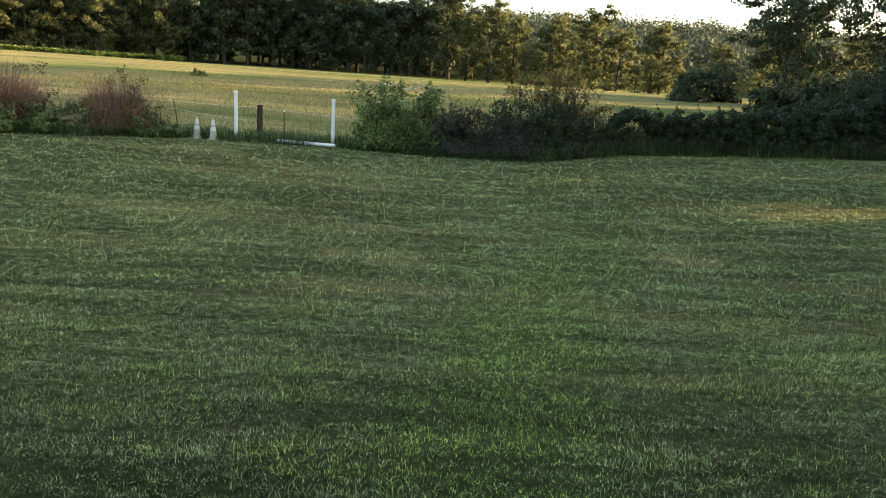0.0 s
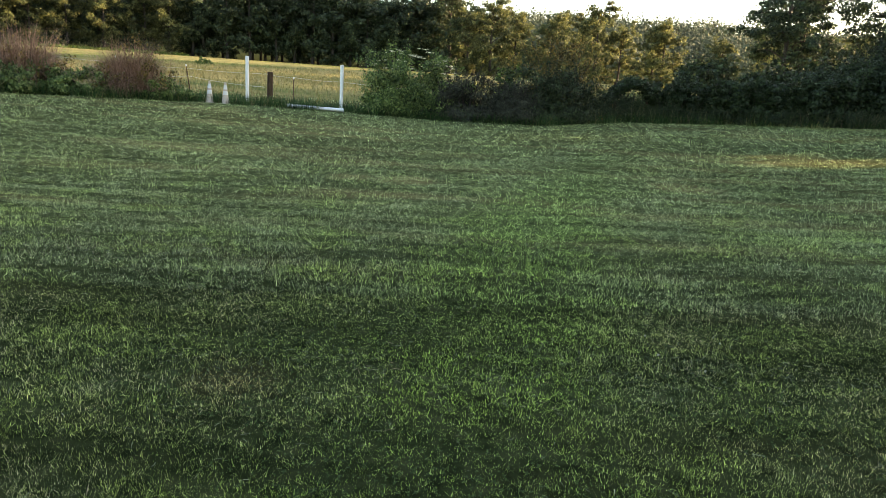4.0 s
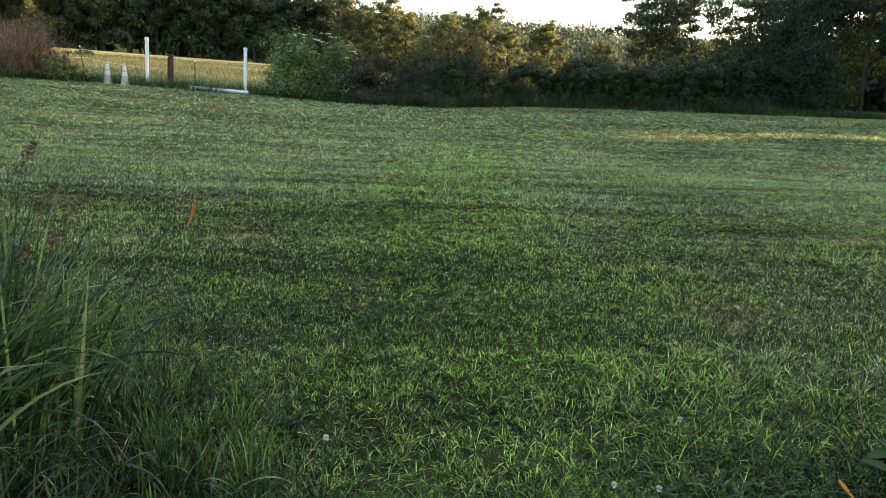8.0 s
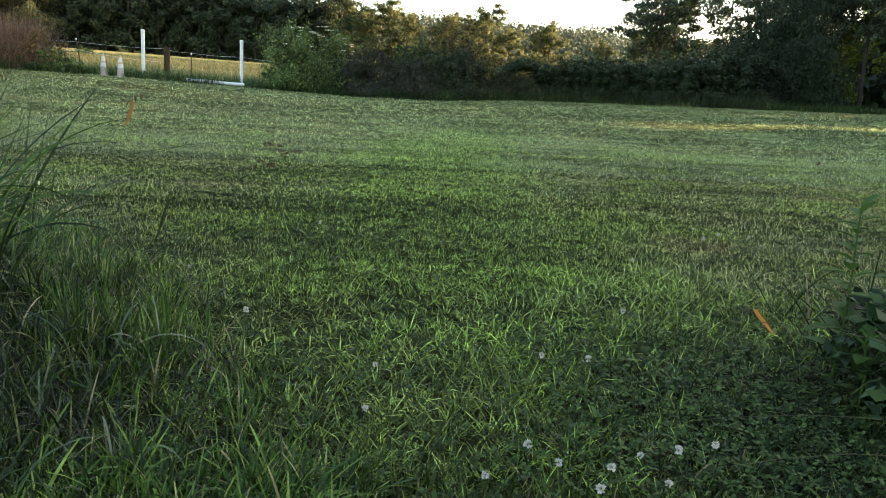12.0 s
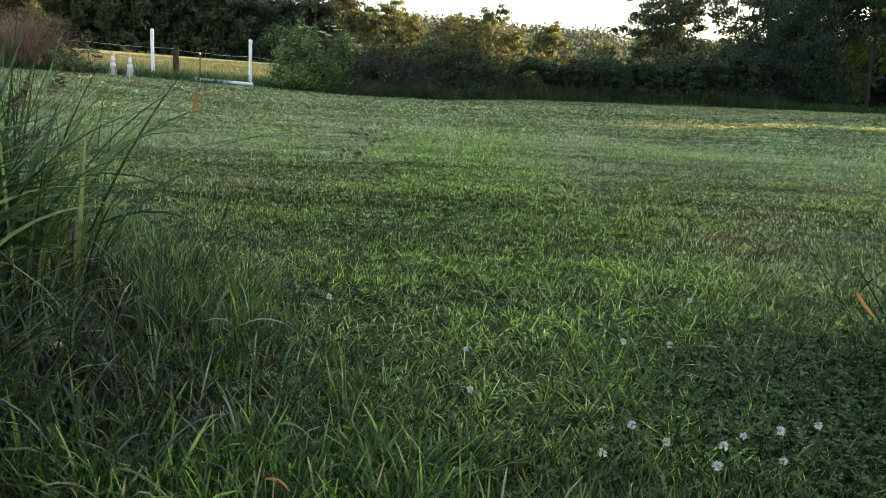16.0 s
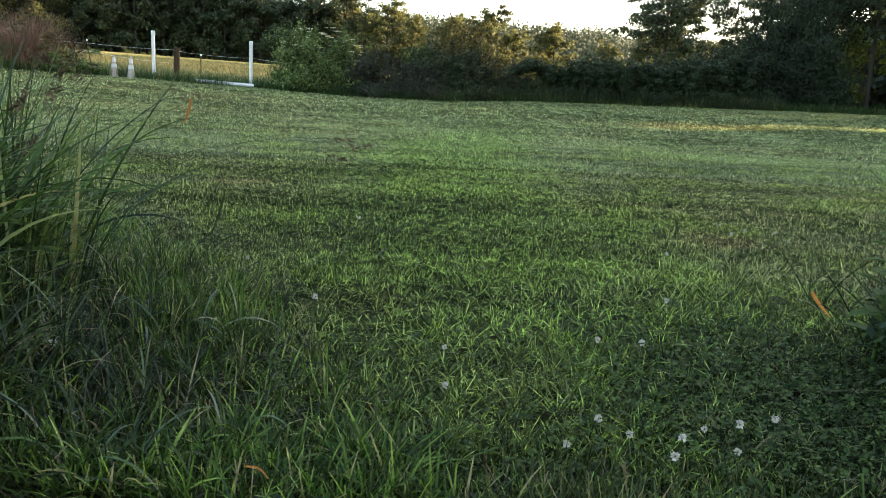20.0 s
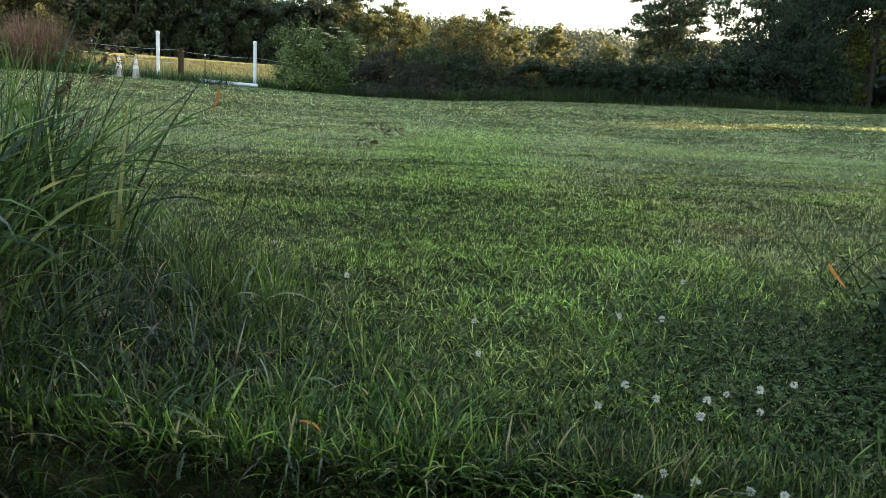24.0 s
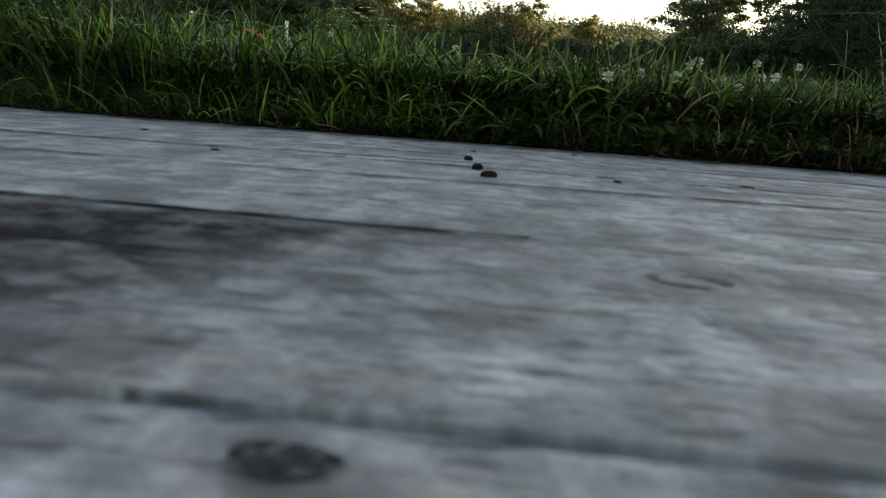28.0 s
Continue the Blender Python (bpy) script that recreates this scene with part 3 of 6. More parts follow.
def ridges(x, y):
    """Mower lines: low windrows that run across the slope."""
    u = y - 0.12 * x + 0.25 * np.sin(x * 0.5) + 0.12 * np.sin(x * 1.7 + y)
    return np.sin(u * 9.0 + 1.2 * np.sin(x * 0.9 + u * 2.0)) * 0.6 + np.sin(u * 21.0 + 2.0 * np.sin(x * 1.3)) * 0.4


def in_view(x, y):
    """True inside the wedge of lawn that the camera sees, where the sward is made thickest."""
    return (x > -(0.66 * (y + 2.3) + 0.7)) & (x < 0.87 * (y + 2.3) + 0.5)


def tufts(x0, x1, y0, y1, density, per, lo, hi, w, segs, spread, clear=0.02, rows=0.2, lean=0.7, rest=False):
    """Grass tufts over a stretch of lawn, thinner between the mower lines."""
    n = int((x1 - x0) * (y1 - y0) * density)
    x, y = rng.uniform(x0, x1, n), rng.uniform(y0, y1, n)
    r = ridges(x, y)
    keep = (in_view(x, y) != rest) & ~over_pad(x, y, clear) & (rng.random(n) < 0.8 + rows * r)
    x, y, r = x[keep], y[keep], r[keep]
    n = len(x)
    tall = rng.uniform(lo, hi, n) * (1 + r * rows) * (1 + 0.25 * wave(x, y, 2.2, 3))
    a0 = rng.uniform(0, 2 * math.pi, n)
    x, y, tall, a0 = (np.repeat(q, per) for q in (x, y, tall, a0))
    a = a0 + rng.normal(0, 1.3, n * per)
    d = rng.random(n * per) * spread
    x, y = x + np.cos(a) * d, y + np.sin(a) * d
    n *= per
    return blades(x, y, ground(x, y) - 0.006, tall * rng.uniform(0.55, 1.15, n), rng.uniform(0.6, 1.35, n) * w, a,
                  rng.uniform(0.05, lean, n), rng.uniform(0.0, 0.6, n), segs)


def uncut_edge(y):
    """Where the uncut grass beside the platform gives way to the mown lawn."""
    return np.interp(y, [-1.2, -0.8, -0.45, -0.1, 0.5, 1.0, 1.6], [-0.42, -0.50, -0.56, -0.68, -1.02, -1.40, -2.1]) + 0.07 * np.sin(7 * y) + 0.04 * np.sin(17 * y + 1)


def build_lawn():
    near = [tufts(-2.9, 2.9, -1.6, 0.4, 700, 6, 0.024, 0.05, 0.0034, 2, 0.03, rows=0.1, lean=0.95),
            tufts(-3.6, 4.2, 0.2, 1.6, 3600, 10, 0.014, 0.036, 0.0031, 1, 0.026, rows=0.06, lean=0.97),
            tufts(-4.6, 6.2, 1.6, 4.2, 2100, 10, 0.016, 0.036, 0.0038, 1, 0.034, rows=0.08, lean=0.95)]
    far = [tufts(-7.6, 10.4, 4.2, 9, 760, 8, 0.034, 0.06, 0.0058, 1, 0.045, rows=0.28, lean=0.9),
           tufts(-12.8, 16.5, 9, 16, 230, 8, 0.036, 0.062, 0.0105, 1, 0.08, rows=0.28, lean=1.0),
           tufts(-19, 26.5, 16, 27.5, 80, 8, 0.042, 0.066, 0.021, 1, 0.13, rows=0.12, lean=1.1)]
    # the same lawn, more thinly, outside the camera's wedge, round and behind the platform
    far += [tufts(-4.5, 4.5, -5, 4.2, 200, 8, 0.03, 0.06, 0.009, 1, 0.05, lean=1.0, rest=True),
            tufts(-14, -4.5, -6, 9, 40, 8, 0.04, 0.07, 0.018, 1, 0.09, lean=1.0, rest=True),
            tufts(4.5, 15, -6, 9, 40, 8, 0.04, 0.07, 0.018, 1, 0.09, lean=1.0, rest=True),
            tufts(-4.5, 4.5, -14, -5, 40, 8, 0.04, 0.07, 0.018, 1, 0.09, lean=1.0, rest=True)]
    # the nearest sward: short curved blades, tousled every way, in small tufts
    m = 5600
    cy = -1.1 + 1.7 * rng.random(m)
    cx = rng.uniform(-0.75, 0.85, m) * (cy + 2.35)
    keep = ~over_pad(cx, cy, 0.03) & (cx > uncut_edge(cy) - 0.25)
    keep &= rng.random(m) > 0.62 * smoothstep(cx, 0.0, 0.5) * smoothstep(-cy, 0.1, 0.5)
    cx, cy = np.repeat(cx[keep], 15), np.repeat(cy[keep], 15)
    n = len(cx)
    a = rng.uniform(0, 6.28, n)
    x, y = cx + np.cos(a) * rng.random(n) * 0.014, cy + np.sin(a) * rng.random(n) * 0.014
    tall = (1 + 0.3 * wave(x, y, 3.0, 4)) * np.repeat(rng.uniform(0.55, 1.35, n // 15), 15)
    v, f = arcs(x, y, ground(x, y) - 0.006, rng.uniform(0.022, 0.058, n) * tall, rng.uniform(0.0018, 0.0038, n), a, rng.uniform(0.1, 1.0, n), rng.uniform(0.5, 2.0, n), 2, 0.3)
    # darker blades mixed in towards the near right
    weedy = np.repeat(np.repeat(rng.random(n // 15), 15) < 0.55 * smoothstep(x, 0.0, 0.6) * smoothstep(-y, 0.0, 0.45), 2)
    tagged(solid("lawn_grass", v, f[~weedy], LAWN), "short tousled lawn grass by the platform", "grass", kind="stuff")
    tagged(solid("lawn_grass", v, f[weedy], WEEDY), "darker grass blades among the clover", "grass", kind="stuff")
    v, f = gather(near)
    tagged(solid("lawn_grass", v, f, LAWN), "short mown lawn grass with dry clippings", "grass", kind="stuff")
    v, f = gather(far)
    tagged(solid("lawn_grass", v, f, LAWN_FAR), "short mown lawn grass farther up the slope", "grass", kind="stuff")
    # clippings that the mower left in thin lines
    n = 30000
    x, y = rng.uniform(-4.6, 6, n), -1.0 + 7.5 * rng.random(n)
    keep = in_view(x, y) & ~over_pad(x, y, 0.05) & (rng.random(n) < 0.12 + 0.5 * smoothstep(wave(x * 0.5, y * 1.6, 1.5, 5), 0.1, 0.8))
    x, y = x[keep], y[keep]
    n = len(x)
    v, f = arcs(x, y, ground(x, y) + rng.uniform(0.016, 0.036, n), rng.uniform(0.02, 0.06, n), rng.uniform(0.0018, 0.0034, n) * (1 + 0.2 * np.maximum(y, 0)), rng.uniform(0, 6.28, n), rng.uniform(1.2, 1.7, n), rng.uniform(1.2, 2.0, n), 2, 0.3)
    tagged(solid("lawn_clippings", v, f, CLIPPINGS), "grey-green clippings scattered on the mown lawn", "clippings", kind="stuff")


build_lawn()


def thick_grass(name, x, y, lo, hi, w, mat, label, segs=4, lean=0.6, curl=0.7, heading=None):
    n = len(x)
    a = rng.uniform(0, 2 * math.pi, n) if heading is None else heading + rng.normal(0, 0.8, n)
    v, f = blades(x, y, np.maximum(ground(x, y), -0.005) - 0.01, rng.uniform(lo, hi, n), rng.uniform(0.6, 1.4, n) * w, a, rng.uniform(0.02, lean, n), rng.uniform(0.05, curl, n), segs)
    return tagged(solid(name, v, f, mat), label, "grass", kind="stuff")


def verge():
    """Long grass round the platform and the uncut corner beside it."""
    c, s = math.cos(PAD_TURN), math.sin(PAD_TURN)

    def rim(n, a0, a1, d0, d1, power=1.3):
        al, ac = rng.uniform(a0, a1, n), d0 + (d1 - d0) * rng.random(n) ** power
        return PAD_EDGE.x + al * c - ac * s, PAD_EDGE.y + al * s + ac * c

    def spread(x, y, per, flare):
        """Each clump's foot repeated for its blades, with the way each blade leans."""
        a = rng.uniform(0, 2 * math.pi, len(x) * per)
        d = rng.random(len(a)) ** 0.7 * flare
        return np.repeat(x, per) + np.cos(a) * d, np.repeat(y, per) + np.sin(a) * d, a

    def foot(x, y):
        return np.maximum(ground(x, y), -0.005) - 0.01

    front = -math.pi / 2 + PAD_TURN
    # the mown fringe, with its cut tips
    x, y = rim(10000, -1.5, 1.25, 0.05, 0.34, 1.2)
    n = len(x)
    k = np.interp(x, [-1.6, -0.8, -0.6, -0.45, -0.34, -0.29, -0.23, -0.05, 0.06, 0.2, 0.35, 0.6], [1.5, 1.3, 1.25, 1.55, 1.4, 1.05, 1.6, 1.55, 1.35, 1.25, 1.3, 1.35])
    k = k * (1 - 0.5 * smoothstep((y - PAD_EDGE.y) * c - (x - PAD_EDGE.x) * s, 0.07, 0.22))
    v, f = arcs(x, y, foot(x, y), rng.uniform(0.045, 0.088, n) * k, rng.uniform(0.0022, 0.0042, n), rng.uniform(0, 6.28, n), rng.uniform(0.0, 0.5, n), rng.uniform(0.2, 1.1, n), 3, 0.5)
    left = np.repeat(x + rng.normal(0, 0.06, n) < -0.27, 3)
    tagged(solid("rim_grass", v, f[left], LUSH), "lush fringe of grass along the platform edge", "grass", kind="stuff")
    tagged(solid("rim_grass", v, f[~left], MOWN), "dark mown fringe of grass along the platform edge", "grass", kind="stuff")
    # broad tufts: (centre x, spread, clumps, length)
    for cx, sd, m, h in ((-1.05, 0.22, 50, 0.13), (-0.66, 0.12, 34, 0.10), (-0.45, 0.05, 40, 0.105), (-0.38, 0.05, 16, 0.12), (0.34, 0.08, 7, 0.08), (0.52, 0.10, 14, 0.10)):
        ac = 0.055 + 0.22 * rng.random(m)
        x = rng.normal(cx, sd, m)
        y = PAD_EDGE.y + (x - PAD_EDGE.x) * math.tan(PAD_TURN) + ac
        x, y, a = spread(x, y, 11, 0.02)
        q = ~over_pad(x, y, 0.004)
        x, y, a = x[q], y[q], a[q]
        n = len(x)
        v, f = arcs(x, y, foot(x, y), rng.uniform(0.55, 1.2, n) * h, rng.uniform(0.0032, 0.0072, n), a, rng.uniform(0.05, 0.8, n), rng.uniform(0.4, 1.9, n), 5, 0.25)
        tagged(solid("rim_tuft", v, f, LUSH), "broad lush grass tuft at the platform edge", "grass", kind="stuff")
    # dead thatch and stems on the cut turf face, shade put into their dark colour, ragged where it meets the boards
    def ragged(al):
        return 0.022 * np.sin(6.3 * al + 1) + 0.014 * np.sin(15 * al) + 0.008 * np.sin(41 * al + 2) - 0.012

    def settle(v):
        """Keeps blades from sinking into the boards."""
        v[:, 2] = np.maximum(v[:, 2], np.where(over_pad(v[:, 0], v[:, 1], 0.0), pad_top(v[:, 0], v[:, 1]) + 0.003, -1.0))
        return v

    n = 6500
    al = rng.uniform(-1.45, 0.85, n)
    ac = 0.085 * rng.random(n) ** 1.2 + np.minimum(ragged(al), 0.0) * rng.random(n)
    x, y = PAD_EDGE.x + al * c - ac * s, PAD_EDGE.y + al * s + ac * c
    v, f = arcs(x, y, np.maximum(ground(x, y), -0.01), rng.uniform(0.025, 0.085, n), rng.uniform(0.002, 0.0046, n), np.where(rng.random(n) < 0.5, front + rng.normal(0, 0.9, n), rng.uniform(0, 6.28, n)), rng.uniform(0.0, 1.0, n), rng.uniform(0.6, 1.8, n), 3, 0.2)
    tagged(solid("turf_thatch", settle(v), f, THATCH), "dead thatch, dark partly for shade, on the cut turf edge", "grass", kind="stuff")
    # clumps that lean out over the boards, and dry stalks among them
    m = 34
    al = rng.uniform(-1.35, 0.8, m)
    al, per = np.repeat(al, 13), 13
    ac = 0.01 + 0.07 * np.repeat(rng.random(m), per)
    n = len(al)
    x, y = PAD_EDGE.x + al * c - ac * s + rng.normal(0, 0.016, n), PAD_EDGE.y + al * s + ac * c + rng.normal(0, 0.012, n)
    v, f = arcs(x, y, np.maximum(ground(x, y), 0.0) + 0.01, rng.uniform(0.05, 0.13, n), rng.uniform(0.0028, 0.0058, n), front + rng.normal(0, 0.9, n), rng.uniform(0.2, 1.0, n), rng.uniform(1.3, 2.4, n), 6, 0.1)
    tagged(solid("drooping_grass", settle(v), f, LEANING), "grass leaning out over the platform edge", "grass", kind="stuff")
    # bright tufts that bow down to the boards, with dark gaps between them
    m = 46
    al = np.concatenate([rng.normal(-0.13, 0.13, 20), rng.normal(0.17, 0.08, 12), rng.normal(-0.75, 0.2, 8), rng.normal(0.72, 0.1, 6)])
    al, ac = np.repeat(al, 16), np.repeat(0.012 + 0.05 * rng.random(m), 16)
    n = len(al)
    x, y = PAD_EDGE.x + al * c - ac * s + rng.normal(0, 0.018, n), PAD_EDGE.y + al * s + ac * c + rng.normal(0, 0.010, n)
    v, f = arcs(x, y, np.maximum(ground(x, y), 0.0) + 0.012, rng.uniform(0.05, 0.125, n), rng.uniform(0.0026, 0.0058, n), front + rng.normal(0, 1.0, n), rng.uniform(0.1, 0.8, n), rng.uniform(1.1, 2.3, n), 6, 0.1)
    tagged(solid("drooping_grass", settle(v), f, LUSH), "lush tufts bowing down over the platform edge", "grass", kind="stuff")
    n = 130
    x, y = rim(n, -1.4, 0.85, 0.0, 0.06)
    v, f = arcs(x, y, np.maximum(ground(x, y), -0.005) + rng.uniform(0, 0.03, n), rng.uniform(0.03, 0.10, n), rng.uniform(0.001, 0.002, n), front + rng.normal(0, 0.9, n), rng.uniform(0.2, 0.9, n), rng.uniform(1.2, 2.5, n), 6, 0.1)
    tagged(solid("drooping_grass", settle(v), f, STRAW), "dry stalks drooping over the platform edge", "grass", kind="stuff")
    # dry bits on the boards by the edge
    n = 60
    x, y = rim(n, -1.4, 0.8, -0.004, -0.06)
    v, f = blades(x, y, np.full(n, 0.0025), rng.uniform(0.012, 0.05, n), rng.uniform(0.001, 0.0024, n), rng.uniform(0, 6.28, n), np.full(n, 0.98), np.full(n, 0.02), 3)
    v[:, 2] = pad_top(v[:, 0], v[:, 1]) + 0.0025 + (v[:, 2] - 0.0025) * 0.15
    tagged(solid("dry_clippings", v, f, STRAW), "dry grass clippings on the boards", "clippings", kind="stuff")
    # the uncut corner: clumps that grow taller away from the lawn
    m = 1500
    y = -1.15 + 2.6 * rng.random(m) ** 1.15
    x = uncut_edge(y) + 0.06 - rng.random(m) ** 0.9 * 1.5
    q = ~over_pad(x, y, 0.02) & (x > -2.9)
    x, y = x[q], y[q]
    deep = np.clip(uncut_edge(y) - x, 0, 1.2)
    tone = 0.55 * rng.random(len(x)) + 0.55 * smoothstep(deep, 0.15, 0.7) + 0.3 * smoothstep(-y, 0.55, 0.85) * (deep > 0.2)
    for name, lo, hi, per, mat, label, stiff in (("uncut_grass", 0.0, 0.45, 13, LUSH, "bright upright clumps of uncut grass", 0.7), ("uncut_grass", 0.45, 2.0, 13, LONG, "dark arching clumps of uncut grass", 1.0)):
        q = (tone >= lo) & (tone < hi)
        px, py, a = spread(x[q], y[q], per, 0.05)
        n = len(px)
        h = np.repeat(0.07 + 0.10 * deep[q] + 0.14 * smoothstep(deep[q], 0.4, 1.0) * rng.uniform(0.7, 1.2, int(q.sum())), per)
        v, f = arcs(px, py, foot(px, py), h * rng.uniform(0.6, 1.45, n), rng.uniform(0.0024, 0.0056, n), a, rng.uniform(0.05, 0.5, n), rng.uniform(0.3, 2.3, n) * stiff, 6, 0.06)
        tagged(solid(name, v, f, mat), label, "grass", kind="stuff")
    # one bright upright tuft, and pale blades lying over
    x, y, a = spread(rng.normal(-0.78, 0.07, 9), rng.normal(-0.27, 0.08, 9), 8, 0.03)
    n = len(x)
    v, f = arcs(x, y, foot(x, y), rng.uniform(0.08, 0.2, n), rng.uniform(0.003, 0.006, n), a, rng.uniform(0.0, 0.35, n), rng.uniform(0.2, 1.0, n), 6, 0.1)
    tagged(solid("upright_tuft", v, f, FRESH), "bright green upright grass tuft", "grass", kind="stuff")
    n = 90
    y = rng.uniform(-1.1, 0.6, n)
    x = uncut_edge(y) - 0.05 - rng.random(n) * 1.0
    v, f = arcs(x, y, foot(x, y) + 0.05, rng.uniform(0.10, 0.24, n), rng.uniform(0.003, 0.0065, n), rng.uniform(0, 6.28, n), rng.uniform(0.2, 0.9, n), rng.uniform(1.5, 2.7, n), 8, 0.05, 0.9)
    keep = np.repeat(~over_pad(x, y, 0.03), 8)
    tagged(solid("pale_blades", v, f[keep], SILVER), "pale glossy grass blades arching over", "grass", kind="stuff")
    # dry litter under the uncut corner
    n = 1800
    y = rng.uniform(-1.2, 0.5, n)
    x = uncut_edge(y) - rng.random(n) * 1.1
    keep = ~over_pad(x, y, 0.01)
    x, y = x[keep], y[keep]
    n = len(x)
    v, f = arcs(x, y, ground(x, y) + 0.01, rng.uniform(0.04, 0.15, n), rng.uniform(0.0015, 0.004, n), rng.uniform(0, 6.28, n), rng.uniform(0.8, 1.5, n), rng.uniform(1.3, 2.2, n), 4, 0.1)
    tagged(solid("grass_litter", v, f, LITTER), "dead brown litter under the uncut grass", "grass", kind="stuff")
    # the tall clump that leans in
    x, y, a = spread(np.concatenate([rng.normal(-1.47, 0.11, 34), rng.normal(-1.45, 0.09, 52), rng.normal(-1.7, 0.15, 30)]), np.concatenate([rng.normal(-0.68, 0.12, 34), rng.normal(-0.2, 0.16, 52), rng.normal(0.0, 0.3, 30)]), 13, 0.05)
    a = np.where(rng.random(len(a)) < 0.25, rng.normal(-0.3, 0.9, len(a)), a)
    q = ~over_pad(x, y, 0.02)
    x, y, a = x[q], y[q], a[q]
    n = len(x)
    v, f = arcs(x, y, foot(x, y), rng.uniform(0.22, 0.72, n), rng.uniform(0.003, 0.012, n), a, rng.uniform(0.0, 0.35, n), 0.15 + 2.2 * rng.random(n) ** 1.2, 10, 0.04, 0.8)
    tagged(solid("tall_grass", v, f, TALL), "tall rank grass clump with broad arching blades", "grass", kind="stuff")


verge()


# ---------------------------------------------------------------- plants
rng = np.random.default_rng(23)


def leaves(points, size, flat=0.5, long=1.6, facing=None, loose=0.55):
    """Diamond leaves at the points, each turned its own way, or about the way they face."""
    n = len(points)
    if facing is None:
        a = rng.normal(size=(n, 3))
        a[:, 2] *= 0.6
        a /= np.linalg.norm(a, axis=1)[:, None]
        b = rng.normal(size=(n, 3)) * (1, 1, flat)
    else:
        up = facing / np.maximum(np.linalg.norm(facing, axis=1), 1e-6)[:, None] + rng.normal(size=(n, 3)) * loose
        a = np.cross(up, rng.normal(size=(n, 3)))
        a[:, 2] -= 0.25
        a /= np.linalg.norm(a, axis=1)[:, None]
        b = np.cross(up, a)
    b -= a * (a * b).sum(1)[:, None]
    b /= np.linalg.norm(b, axis=1)[:, None]
    s = size * rng.uniform(0.6, 1.3, n)[:, None]
    a, b = a * s * 0.5 * long, b * s * 0.5
    fold = np.cross(a, b) / s * rng.uniform(0.0, 0.5, n)[:, None]
    v = np.stack([points - a, points + b + fold, points + a, points - b + fold], 1).reshape(-1, 3)
    f = np.arange(4 * n).reshape(-1, 4)
    return v, f


def tube(path, radii, sides=7):
    """A tapering tube along a path."""
    path = [Vector(p) for p in path]
    v, f = [], []
    for i, (p, r) in enumerate(zip(path, radii)):
        d = (path[min(i + 1, len(path) - 1)] - path[max(i - 1, 0)]).normalized()
        u = d.orthogonal().normalized()
        w = d.cross(u)
        v += [p + r * (math.cos(a) * u + math.sin(a) * w) for a in (2 * math.pi * k / sides for k in range(sides))]
    for i in range(len(path) - 1):
        for k in range(sides):
            a, b = i * sides + k, i * sides + (k + 1) % sides
            f.append((a, b, b + sides, a + sides))
    return np.array([tuple(p) for p in v]), np.array(f)


def clump_points(centres, radii, per, hollow=0.5, squash=0.75):
    n = len(centres)
    d = rng.normal(size=(n, per, 3))
    d /= np.linalg.norm(d, axis=2)[:, :, None]
    r = (hollow + (1 - hollow) * rng.random((n, per)) ** 0.6)
    r = np.where(rng.random((n, per)) < 0.22, r * rng.uniform(1.0, 1.7, (n, per)), r)[:, :, None]
    return (centres[:, None, :] + d * r * radii[:, None, None] * (1, 1, squash)).reshape(-1, 3)


def sprays(centres, radii, per, hollow, squash, heart, rise=0.4):
    """Points of leafy sprays, and the way the leaves there face: out of their spray and out of the plant."""
    p = clump_points(centres, radii, per, hollow, squash)
    c = np.repeat(centres, per, 0)
    away = c - heart
    away /= np.maximum(np.linalg.norm(away, axis=1), 1e-6)[:, None]
    own = (p - c) / np.repeat(radii, per)[:, None]
    return p, own * 0.8 + away * 0.6 + (0, 0, rise)


